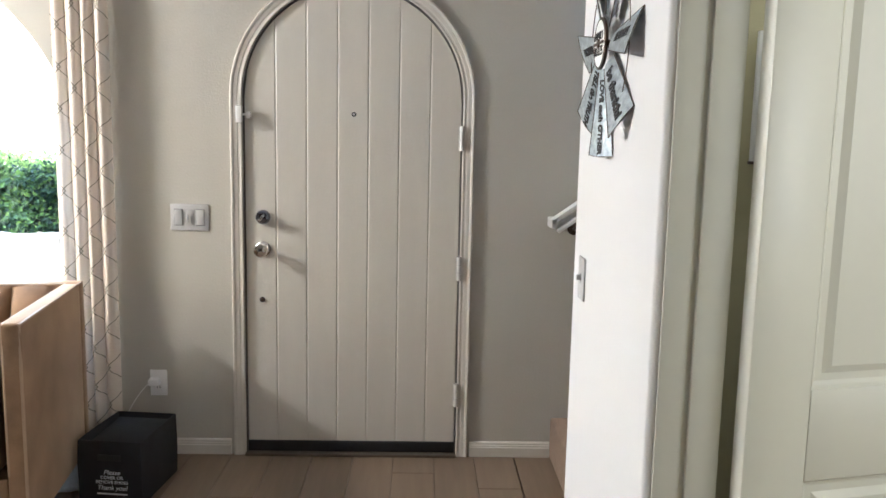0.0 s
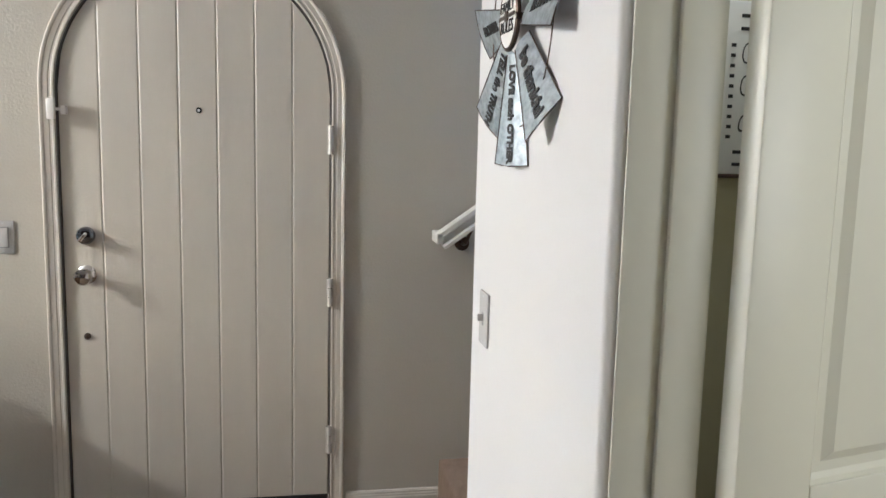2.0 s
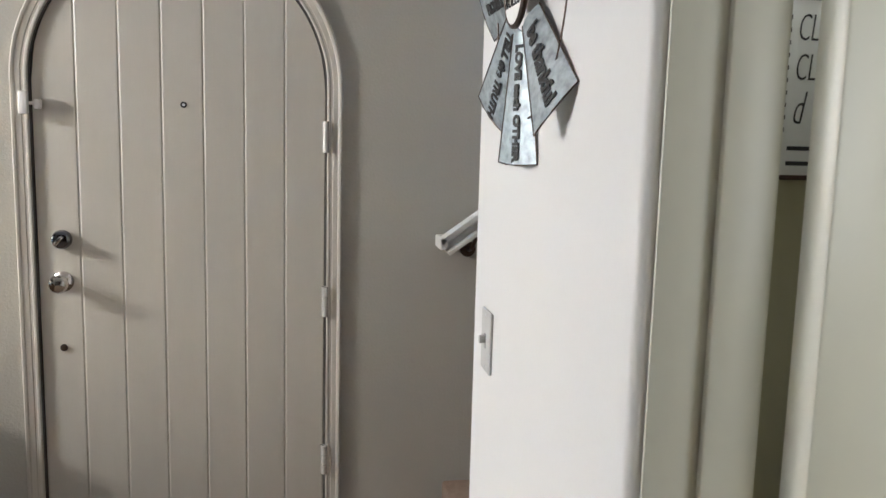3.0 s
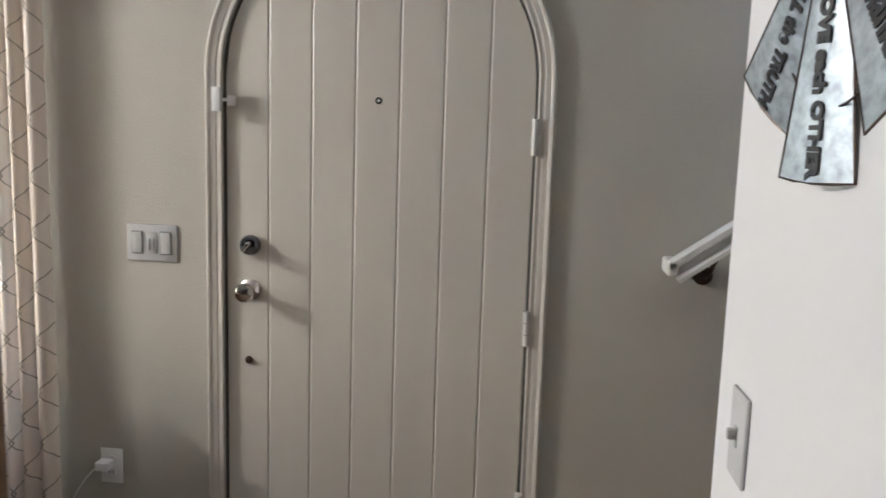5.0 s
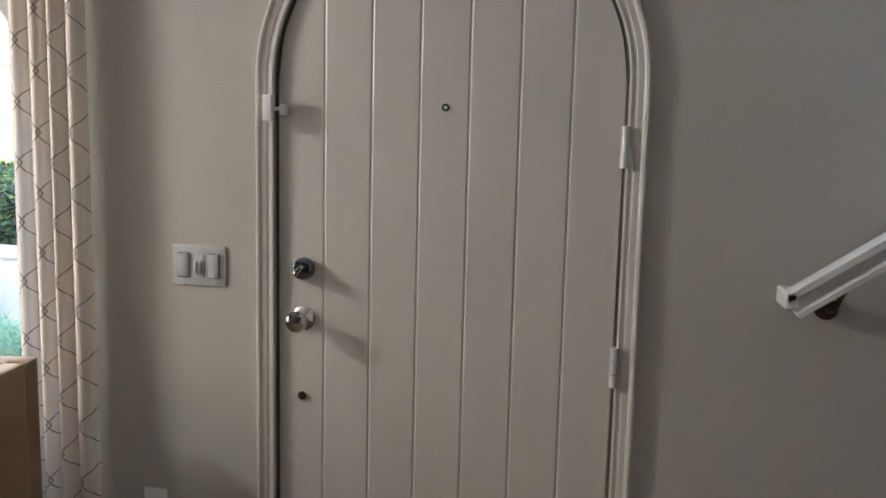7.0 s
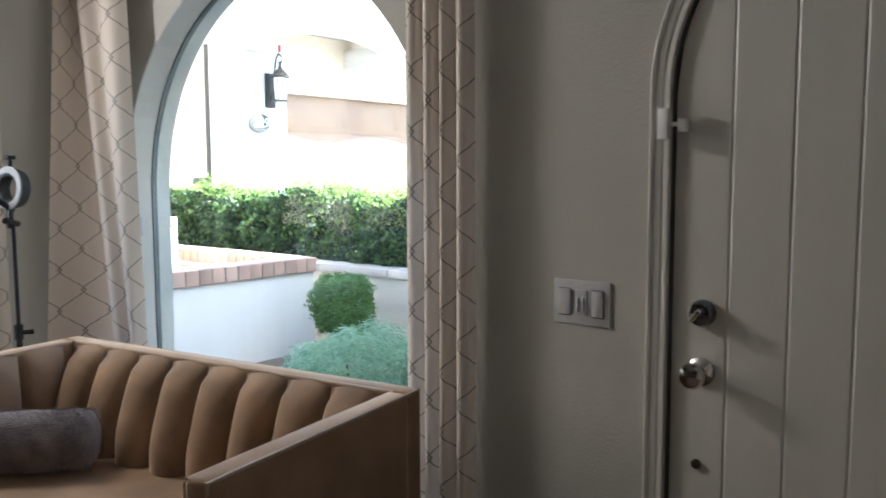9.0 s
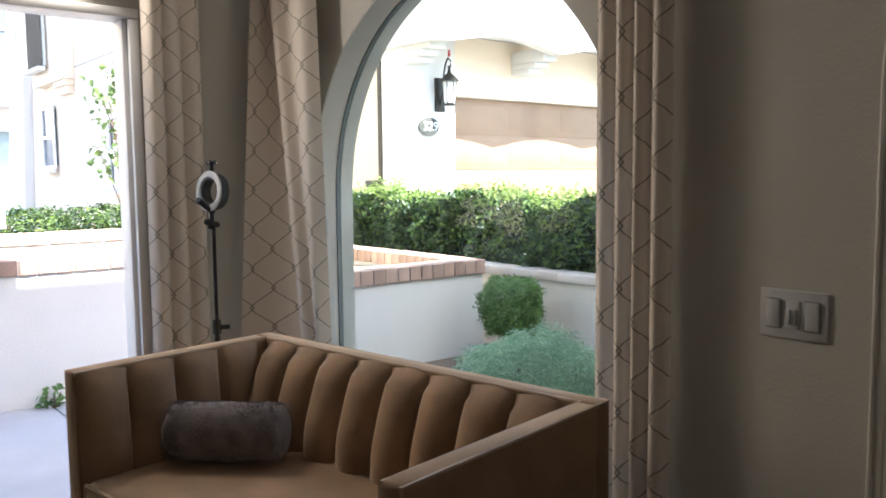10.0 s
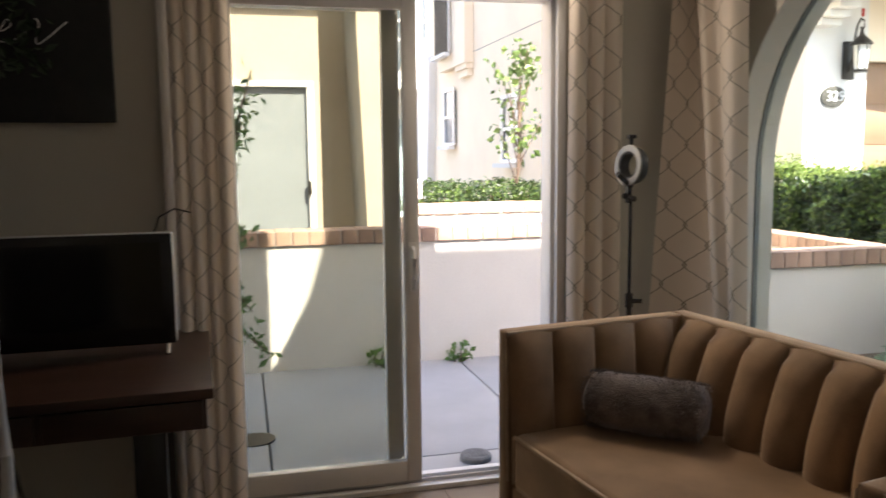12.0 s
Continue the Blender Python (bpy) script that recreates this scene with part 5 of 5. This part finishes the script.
tag = thing("garden_sign", pose(-7.45, 3.08, 0.69), "small white notice on a stake in the raised bed", "sign")
bm = bmesh.new()
box(bm, -0.008, 0.008, -0.05, 0.05, 0.30, 0.48, 0.002)
part("board", bm, PRINT_W, tag)
bm = bmesh.new()
cyl(bm, (0, 0, 0.001), (0, 0, 0.31), 0.008, n=8)
part("stake", bm, DARKM, tag)
for k in range(3):
    bm = bmesh.new()
    box(bm, 0.0085, 0.0095, -0.035, 0.035, 0.35 + 0.035 * k, 0.362 + 0.035 * k)
    part("print_bar", bm, SILVER, tag)


# ---- hall doorway, door and sign ----
bm = bmesh.new()
box(bm, 0.360, 0.478, 1.5025, 1.5075, 0, 2.049, 0.0018)
box(bm, 0.418, 0.480, 1.491, 1.502, 0, 2.03, 0.004)
box(bm, 0.352, 0.478, 0.737, 0.755, 0, 2.049, 0.003)
box(bm, 0.352, 0.478, 0.7555, 1.502, 2.032, 2.0495, 0.003)
solid("door_jamb", bm, INNER, "cream painted door jamb with a stop", "door frame", "structure")
idoor = thing("door_2", pose(0.507, 1.445, 0.012, 0, 0, 13), "cream painted panel door standing open", "door", kind="structure")
IW, IH, IT, ST = 0.76, 2.02, 0.036, 0.134


def ibox(name, x0, x1, y0, y1, z0, z1, bev=0.004):
    bm = bmesh.new()
    box(bm, x0, x1, y0, y1, z0, z1, bev)
    return part(name, bm, INNER, idoor)


ibox("stile", 0, ST, 0, IT, 0, IH)
ibox("stile", IW - ST, IW, 0, IT, 0, IH)
for z0, z1 in ((0, 0.21), (0.775, 0.953), (1.90, IH)):
    ibox("rail", ST + 0.0005, IW - ST - 0.0005, 0, IT, z0, z1, 0.002)
for z0, z1 in ((0.2105, 0.7745), (0.9535, 1.8995)):
    x0, x1 = ST + 0.0005, IW - ST - 0.0005
    bm = bmesh.new()
    rings = []
    for ins, y in ((0.0, 0.002), (0.005, 0.008), (0.013, 0.012), (0.027, 0.012), (0.042, 0.004), (0.046, 0.004)):
        rings.append([bm.verts.new((x, y, z)) for x, z in ((x0 + ins, z0 + ins), (x1 - ins, z0 + ins), (x1 - ins, z1 - ins), (x0 + ins, z1 - ins))])
    for a, b in zip(rings, rings[1:]):
        for k in range(4):
            bm.faces.new((a[k], a[(k + 1) % 4], b[(k + 1) % 4], b[k]))
    bm.faces.new(rings[-1])
    bk = [bm.verts.new((v.co.x, IT - 0.004, v.co.z)) for v in rings[0]]
    for k in range(4):
        bm.faces.new((rings[0][k], rings[0][(k + 1) % 4], bk[(k + 1) % 4], bk[k]))
    bm.faces.new(bk)
    part("panel", bm, INNER, idoor, smooth=False)
sign = thing("wall_sign", pose(0.757, 1.719, 1.506) @ Matrix.Diagonal((1.06, 1, 1.06, 1)), "white framed sign with black lettering and bars", "sign")
bm = bmesh.new()
box(bm, -0.16, 0.16, -0.014, 0, -0.125, 0.125, 0.002)
part("board", bm, SIGNW, sign)
for z0, z1 in ((-0.128, -0.122),):
    bm = bmesh.new()
    box(bm, -0.162, 0.162, -0.018, 0, z0, z1, 0.001)
    part("frame", bm, WALNUT, sign, "thin dark wooden frame")
for z in (-0.108, -0.090, 0.086, 0.104):
    bm = bmesh.new()
    box(bm, -0.130, 0.12, -0.0152, -0.0142, z - 0.0025, z + 0.0025)
    part("bar", bm, INK, sign)
for k in range(10):
    bm = bmesh.new()
    z = -0.068 + 0.0145 * k
    box(bm, -0.143, -0.136, -0.0152, -0.0142, z - 0.0025, z + 0.0025)
    part("dash", bm, INK, sign)
for body, z, sz, sh in (("CL", 0.050, 0.046, 0.15), ("CL", 0.004, 0.046, 0.15), ("d", -0.044, 0.058, 0.35)):
    words(body, sz, INK, sign, Matrix.Translation((-0.128, -0.0145, z)) @ pose(0, 0, 0, 90, 0, 0) @ Matrix.Diagonal((0.5, 1, 1, 1)), "lettering", 0.0006, sh, "LEFT", -0.0008)

# ---- metal windmill wall art ----
mill = thing("windmill_wall_art", pose(0.344, 1.925, 1.63, 0, 0, -90), "galvanised metal windmill wall art with stencilled family rules", "wall decor")
bm = bmesh.new()
lathe(bm, [(0.052, 0), (0.052, 0.006), (0.001, 0.007)], (0, -0.028, 0), (0, -1, 0), 28)
part("hub", bm, SIGNW, mill, "white disc with stencilled words")
bm = bmesh.new()
tube(bm, [(0.054 * math.cos(a), -0.030, 0.054 * math.sin(a)) for a in [2 * math.pi * k / 32 for k in range(32)]], 0.005, 6, True)
box(bm, -0.05, 0.05, -0.0372, -0.0355, -0.003, 0.003)
cyl(bm, (0, -0.038, 0), (0, -0.0, 0), 0.01, n=10)
part("hub_rim", bm, BRONZE, mill)
bm = bmesh.new()
tube(bm, [(0.188 * math.cos(a), -0.012, 0.188 * math.sin(a)) for a in [2 * math.pi * k / 60 for k in range(60)]], 0.0013, 6, True)
part("wire_ring", bm, BRONZE, mill, "thin dark wire ring")
words("FAMILY", 0.026, INK, mill, pose(0, -0.0355, 0.016, 90, 0, 0), "lettering")
words("RULES", 0.030, INK, mill, pose(0, -0.0355, -0.018, 90, 0, 0), "lettering")
texts = {6: ("LOVE each OTHER", 0.021), 5: ("TELL the TRUTH", 0.024), 7: ("be thankful", 0.034), 4: ("PROMISES", 0.024), 0: ("BE HAPPY", 0.026)}
for k in range(8):
    ang = 45.0 * k
    m = Matrix.Translation((0, -0.020, 0)) @ Matrix.Rotation(radians(-ang), 4, "Y") @ Matrix.Rotation(radians(-20), 4, "X")
    bm = bmesh.new()
    rows = []
    for i in range(9):
        r = 0.062 + (0.252 - 0.062) * i / 8
        w = 0.022 + (0.050 - 0.022) * i / 8
        rows.append([(r + 0.003 * (1 - (j / 2 - 1) ** 2) * (i == 8), 0.004 * ((j / 2 - 1) ** 2) - 0.003, w * (j / 2 - 1)) for j in range(5)])
    top = [[bm.verts.new(Vector(p)) for p in row] for row in rows]
    bot = [[bm.verts.new(Vector(p) + Vector((0, 0.0016, 0))) for p in row] for row in rows]
    for g, flip in ((top, False), (bot, True)):
        for i in range(8):
            for j in range(4):
                bm.faces.new((g[i][j], g[i + 1][j], g[i + 1][j + 1], g[i][j + 1]))
    edge = lambda g: [g[i][0] for i in range(9)] + [g[8][j] for j in range(1, 5)] + [g[i][4] for i in range(7, -1, -1)] + [g[0][j] for j in range(3, 0, -1)]
    ea, eb = edge(top), edge(bot)
    for i in range(len(ea)):
        bm.faces.new((ea[i], ea[(i + 1) % len(ea)], eb[(i + 1) % len(eb)], eb[i]))
    blade = part("blade", bm, GALV, mill)
    blade.matrix_basis = m
    rim = bmesh.new()
    lip = [Vector(rows[i][0]) for i in range(9)] + [Vector(rows[8][j]) for j in range(1, 5)] + [Vector(rows[i][4]) for i in range(7, -1, -1)]
    tube(rim, lip, 0.0013, 5)
    part("rim", rim, BRONZE, blade, "dark rusted edge")
    if k in texts:
        body, sz = texts[k]
        flip = 180 if k == 4 else 0
        words(body, sz, INK, blade, Matrix.Translation((0.165, -0.0042, 0)) @ Matrix.Rotation(radians(flip), 4, "Y") @ pose(0, 0, 0, 90, 0, 0), "stencil", 0.0005, 0, "CENTER", 0.0013)

# ---- stairs and handrail ----
stairs = thing("stairs", pose(0.50, 2.9, 0), "brown carpeted stairs rising beside the wall", "stairs", kind="structure")
for k in range(12):
    bm = bmesh.new()
    box(bm, 0.26 * k - (0.022 if k else 0.0), 0.26 * (k + 1) + 0.02, -0.61, 0.598, 0.185 * k + 0.001, 0.185 * (k + 1), 0.012, 3)
    part("step", bm, CARPET, stairs)
rail = thing("handrail", pose(0.472, 3.415, 1.048), "white painted wooden handrail on the stair wall", "handrail")
d = Vector((0.26, 0, 0.185)).normalized()
nrm = Vector((-d.z, 0, d.x))
bm = bmesh.new()
prof = [(-0.026, -0.03), (0.026, -0.03), (0.026, -0.018), (0.012, -0.012), (0.012, 0.008), (0.026, 0.014), (0.026, 0.030), (0.012, 0.036), (-0.012, 0.036), (-0.026, 0.030), (-0.026, 0.014), (-0.012, 0.008), (-0.012, -0.012), (-0.026, -0.018)]
sweep(bm, [(Vector((0, 0, 0)), Vector((0, 1, 0)), nrm), (d * 2.6, Vector((0, 1, 0)), nrm)], prof)
part("rail", bm, TRIM, rail, smooth=False)
bm = bmesh.new()
box(bm, -0.018, 0.012, -0.026, 0.082, -0.006, 0.036, 0.006, 3)
part("return_end", bm, TRIM, rail)
for f in (0.12, 1.3, 2.3):
    q = d * f
    bm = bmesh.new()
    tube(bm, [q + nrm * -0.03, q + Vector((0, 0.01, -0.075)), q + Vector((0, 0.05, -0.085)), q + Vector((0, 0.083, -0.085))], 0.007, 8)
    cyl(bm, q + Vector((0, 0.077, -0.085)), q + Vector((0, 0.084, -0.085)), 0.028, n=16)
    part("bracket", bm, BRONZE, rail, "dark bronze bracket")

# ---- floor planks ----
floor_ob = bpy.data.objects["floor"]
meshes = {}
rng = random.Random(21)
for c in range(21):
    x = -3.398 + 0.178 * c
    w = min(0.176, 0.342 - x) if x < 0.342 else 0
    if w < 0.05:
        continue
    y = -4.19 + rng.uniform(-1.2, 0)
    while y < WY:
        y1 = y + 1.5
        a, b = max(y, -4.19), min(y1 - 0.002, WY - 0.002)
        if b - a > 0.05:
            key = (round(w, 3), round(b - a, 3))
            if key not in meshes:
                bm = bmesh.new()
                box(bm, -w / 2, w / 2, -(b - a) / 2, (b - a) / 2, -0.012, 0.0, 0.0015, 1)
                meshes[key] = finish("plank", bm, WOODF)
            ob = new("plank", meshes[key])
            ob.parent = floor_ob
            ob.location = (x + w / 2, (a + b) / 2, 0)
        y = y1
bm = bmesh.new()
box(bm, 0.344, 4.2, -4.19, 2.19, -0.012, 0.0)
box(bm, 0.344, 4.2, 2.29, 3.498, -0.012, 0.0)
part("side_boards", bm, WOODF, floor_ob, smooth=False)

# ---- box beside the sofa ----
crate = thing("shoe_cover_box", pose(-1.235, 3.155, 0.001, 0, 0, -6), "black fabric box with white printed notice on the floor", "storage box")
BW, BD, BH = 0.25, 0.33, 0.25
for x0, x1, y0, y1 in ((-BW / 2, BW / 2, -BD / 2, -BD / 2 + 0.006), (-BW / 2, BW / 2, BD / 2 - 0.006, BD / 2), (-BW / 2, -BW / 2 + 0.006, -BD / 2 + 0.0065, BD / 2 - 0.0065), (BW / 2 - 0.006, BW / 2, -BD / 2 + 0.0065, BD / 2 - 0.0065)):
    bm = bmesh.new()
    box(bm, x0, x1, y0, y1, 0, BH, 0.002)
    bmesh.ops.subdivide_edges(bm, edges=bm.edges, cuts=4)
    for v in bm.verts:
        v.co += Vector((noise.noise(v.co * 9), noise.noise(v.co * 9 + Vector((3, 1, 0))), 0.6 * noise.noise(v.co * 7 + Vector((0, 7, 0))) if v.co.z > 0.2 else 0)) * 0.004
    part("side", bm, FABRIC_B, crate)
bm = bmesh.new()
box(bm, -BW / 2 + 0.007, BW / 2 - 0.007, -BD / 2 + 0.007, BD / 2 - 0.007, 0.001, 0.008)
part("bottom", bm, FABRIC_B, crate)
bm = bmesh.new()
box(bm, -BW / 2 + 0.01, BW / 2 - 0.01, -BD / 2 + 0.01, BD / 2 - 0.01, BH - 0.045, BH - 0.03, 0.004)
for v in bm.verts:
    v.co.z += 0.02 * v.co.y / BD
part("lid", bm, FABRIC_B, crate)
bm = bmesh.new()
box(bm, -0.045, 0.045, -BD / 2 - 0.0035, -BD / 2 + 0.001, 0.172, 0.196, 0.0008)
part("handle_slot", bm, INK, crate)
for body, z, sz, sh in (("Please", 0.128, 0.026, 0.3), ("COVER OR", 0.107, 0.018, 0), ("REMOVE SHOES", 0.089, 0.018, 0), ("Thank you!", 0.067, 0.026, 0.3)):
    words(body, sz, PRINT_W, crate, Matrix.Translation((0.01, -BD / 2 - 0.005, z)) @ pose(0, 0, 0, 90, 0, 0), "print", 0.0006, sh)
bm = bmesh.new()
box(bm, -0.05, 0.07, -BD / 2 - 0.006, -BD / 2 - 0.005, 0.041, 0.046)
part("print_bar", bm, PRINT_W, crate)
bm = bmesh.new()
bmesh.ops.create_icosphere(bm, subdivisions=3, radius=0.06, matrix=Matrix.Translation((-1.44, 3.12, 0.05)))
for v in bm.verts:
    v.co += Vector((1, 1, 0.8)) * 0.03 * noise.noise(v.co * 22)
    v.co.z = max(0.001, v.co.z)
solid("plastic_bag", bm, mat("pale_blue_plastic", (0.55, 0.62, 0.70), 0.3, var=0.15, scale=20, bump=0.2), "crumpled pale blue plastic bag under the sofa", "bag", smooth=False)

# ---- ring light ----
ring = thing("ring_light_stand", pose(-3.13, 3.0, 0.0), "black tripod stand with a small round clamp light", "light stand")
bm = bmesh.new()
cyl(bm, (0, 0, 0.10), (0, 0, 0.80), 0.011, n=12)
part("lower_tube", bm, BLACKP, ring)
bm = bmesh.new()
cyl(bm, (0, 0, 0.78), (0, 0, 1.19), 0.0075, n=12)
part("upper_tube", bm, BLACKP, ring)
bm = bmesh.new()
cyl(bm, (0, 0, 0.775), (0, 0, 0.83), 0.016, n=14)
cyl(bm, (0, 0, 0.80), (0.02, 0.045, 0.80), 0.009, n=10)
part("clamp_knob", bm, BLACKP, ring)
for k in range(3):
    a = 2.1 * k + 0.4
    bm = bmesh.new()
    cyl(bm, (0, 0, 0.34), (0.24 * math.cos(a), 0.24 * math.sin(a), 0.012), 0.008, n=8)
    part("leg", bm, BLACKP, ring)
face = Vector((0.22, -0.975, 0.06)).normalized()
m = Matrix.Translation((0, 0.0, 1.33)) @ face.to_track_quat("Z", "Y").to_matrix().to_4x4()
bm = bmesh.new()
R1, R2 = 0.046, 0.080
sweep(bm, [(Vector((0, 0, 0)), Vector((math.cos(a), math.sin(a), 0)), Vector((0, 0, 1))) for a in [2 * math.pi * k / 40 for k in range(40)]],
      [(R1, -0.028), (R2 - 0.012, -0.028), (R2 - 0.004, 0.0), (R2 - 0.003, 0.014), (R1, 0.014)], True)
part("ring_body", bm, BLACKRUB, ring).matrix_basis = m
bm = bmesh.new()
sweep(bm, [(Vector((0, 0, 0)), Vector((math.cos(a), math.sin(a), 0)), Vector((0, 0, 1))) for a in [2 * math.pi * k / 40 for k in range(40)]],
      [(R1 + 0.006, 0.0145), (R2 - 0.001, 0.0145), (R2 - 0.004, 0.019), (R1 + 0.010, 0.019)], True)
part("diffuser", bm, mat("grey_diffuser", (0.40, 0.40, 0.40), 0.4, var=0.02, bump=0.0), ring, "pale grey ring diffuser").matrix_basis = m
bm = bmesh.new()
box(bm, -0.013, 0.013, -0.02, 0.0, 1.185, 1.28, 0.005)
cyl(bm, (0.0, 0.0, 1.25), (0.04, -0.075, 1.30), 0.011, n=10)
cyl(bm, (-0.01, 0.02, 1.20), (0.03, -0.04, 1.215), 0.012, n=10)
part("bracket", bm, BLACKP, ring)
bm = bmesh.new()
cyl(bm, (0, 0, 1.40), (0, 0, 1.435), 0.008, n=10)
box(bm, -0.016, 0.016, -0.016, 0.016, 1.433, 1.448, 0.004)
part("top_clamp", bm, BLACKP, ring)

# ---- desk, computer, picture, chair ----
desk = thing("desk", pose(-2.93, 0.76, 0, 0, 0, 3), "dark walnut desk with drawers against the wall", "desk")
bm = bmesh.new()
box(bm, -0.42, 0.43, -0.72, 0.66, 0.712, 0.742, 0.004)
part("desktop", bm, WALNUT, desk)
bm = bmesh.new()
box(bm, -0.40, 0.405, -0.70, 0.64, 0.62, 0.711, 0.003)
part("apron", bm, WALNUT, desk)
for y0, y1 in ((-0.68, -0.26), (-0.24, 0.20), (0.22, 0.63)):
    bm = bmesh.new()
    box(bm, 0.406, 0.420, y0, y1, 0.625, 0.706, 0.003)
    part("drawer_front", bm, WALNUT, desk)
for x in (-0.34, 0.30):
    for y in (-0.60, 0.48):
        bm = bmesh.new()
        box(bm, x - 0.025, x + 0.025, y - 0.045, y + 0.045, 0.001, 0.619, 0.003)
        part("leg", bm, BLACKP, desk, "black metal leg")
mon = thing("computer", pose(-3.02, 1.03, 0.743, 0, 0, 2), "black all-in-one computer with a silver edge on the desk", "computer")
bm = bmesh.new()
box(bm, -0.03, 0.02, -0.34, 0.285, 0.03, 0.395, 0.012, 3)
part("case", bm, SILVER, mon, "silver case edge")
bm = bmesh.new()
box(bm, 0.0205, 0.032, -0.338, 0.281, 0.032, 0.393, 0.005, 3)
part("bezel", bm, BLACKP, mon)
bm = bmesh.new()
box(bm, 0.0325, 0.0335, -0.30, 0.245, 0.085, 0.365)
part("screen", bm, SCREEN, mon, "dark switched-off screen")
for y in (-0.27, 0.255):
    bm = bmesh.new()
    cyl(bm, (0.02, y, 0.033), (0.05, y, 0.0), 0.008, n=10)
    part("foot", bm, CHROME, mon)
bm = bmesh.new()
tube(bm, [(-0.03, 0.22, 0.38), (-0.06, 0.24, 0.44), (-0.08, 0.29, 0.465), (-0.09, 0.34, 0.45)], 0.003, 6)
part("cable", bm, BLACKP, mon)
art = thing("wall_picture", pose(WX + 0.001, 0.70, 1.87), "black canvas picture with white script and a leaf sprig", "picture")
bm = bmesh.new()
box(bm, 0, 0.03, -0.42, 0.412, -0.365, 0.365, 0.003)
part("canvas", bm, CANVAS, art)
stroke = [(-30, 84), (0, 78), (24, 60), (36, 44), (42, 52), (30, 62), (14, 66), (22, 80), (40, 80), (62, 66), (80, 42), (86, 52), (80, 70), (82, 84), (100, 72), (118, 56), (133, 44)]
bm = bmesh.new()
fine = []
for i in range(len(stroke) - 1):
    p0, p1, p2, p3 = (Vector(stroke[min(max(j, 0), len(stroke) - 1)]) for j in (i - 1, i, i + 1, i + 2))
    for k in range(6):
        s_ = k / 6
        fine.append(0.5 * ((2 * p1) + (p2 - p0) * s_ + (2 * p0 - 5 * p1 + 4 * p2 - p3) * s_ * s_ + (3 * p1 - p0 - 3 * p2 + p3) * s_ ** 3))
tube(bm, [(0.0312, 0.01 + p.x * 0.00200, 0.07 - p.y * 0.0020) for p in fine], 0.0022, 6)
part("script", bm, PRINT_W, art, "white brush script")
rng = random.Random(31)
cs = [Vector((0.034, 0.10 + rng.gauss(0, 0.05), -0.06 + rng.uniform(-0.16, 0.14))) for _ in range(60)]
me = leaf_mesh("leaf_sprig", cs, [Vector((1, rng.gauss(0, 0.15), rng.gauss(0, 0.15))).normalized() for _ in cs], 0.05, rng, 0.45)
me.materials.append(mat("painted_leaves", (0.03, 0.05, 0.03), 0.7))
ob = new("leaf_sprig", me)
ob.parent, ob["kind"] = art, "stuff"
chair = thing("office_chair", pose(-2.12, 0.72, 0, 0, 0, 20), "black office chair with chrome arms at the desk", "chair")
bm = bmesh.new()
box(bm, -0.25, 0.25, -0.25, 0.25, 0.44, 0.52, 0.03, 3)
part("seat", bm, FABRIC_B, chair)
bm = bmesh.new()
box(bm, 0.22, 0.27, -0.24, 0.24, 0.60, 1.0, 0.02, 3)
part("backrest", bm, FABRIC_B, chair)
bm = bmesh.new()
tube(bm, [(0.30, 0.27, 0.55), (0.27, 0.275, 0.80), (0.26, 0.27, 1.02), (0.26, 0.0, 1.05), (0.26, -0.27, 1.02), (0.27, -0.275, 0.80), (0.30, -0.27, 0.55)], 0.012, 8)
part("back_frame", bm, SILVER, chair, "pale metal back frame")
for s in (-1, 1):
    bm = bmesh.new()
    tube(bm, [(0.22, 0.27 * s, 0.50), (0.2, 0.30 * s, 0.66), (-0.05, 0.30 * s, 0.70), (-0.18, 0.30 * s, 0.66), (-0.16, 0.27 * s, 0.50)], 0.014, 8)
    part("armrest", bm, CHROME, chair, "chrome armrest")
bm = bmesh.new()
cyl(bm, (0, 0, 0.08), (0, 0, 0.44), 0.025, n=12)
part("gas_lift", bm, CHROME, chair)
for k in range(5):
    a = 2 * math.pi * k / 5
    bm = bmesh.new()
    cyl(bm, (0, 0, 0.10), (0.29 * math.cos(a), 0.29 * math.sin(a), 0.07), 0.02, 0.014, n=8)
    part("base_leg", bm, BLACKP, chair)
    bm = bmesh.new()
    cyl(bm, (0.29 * math.cos(a), 0.29 * math.sin(a) - 0.02, 0.031), (0.29 * math.cos(a), 0.29 * math.sin(a) + 0.02, 0.031), 0.03, n=14)
    part("caster", bm, BLACKP, chair)
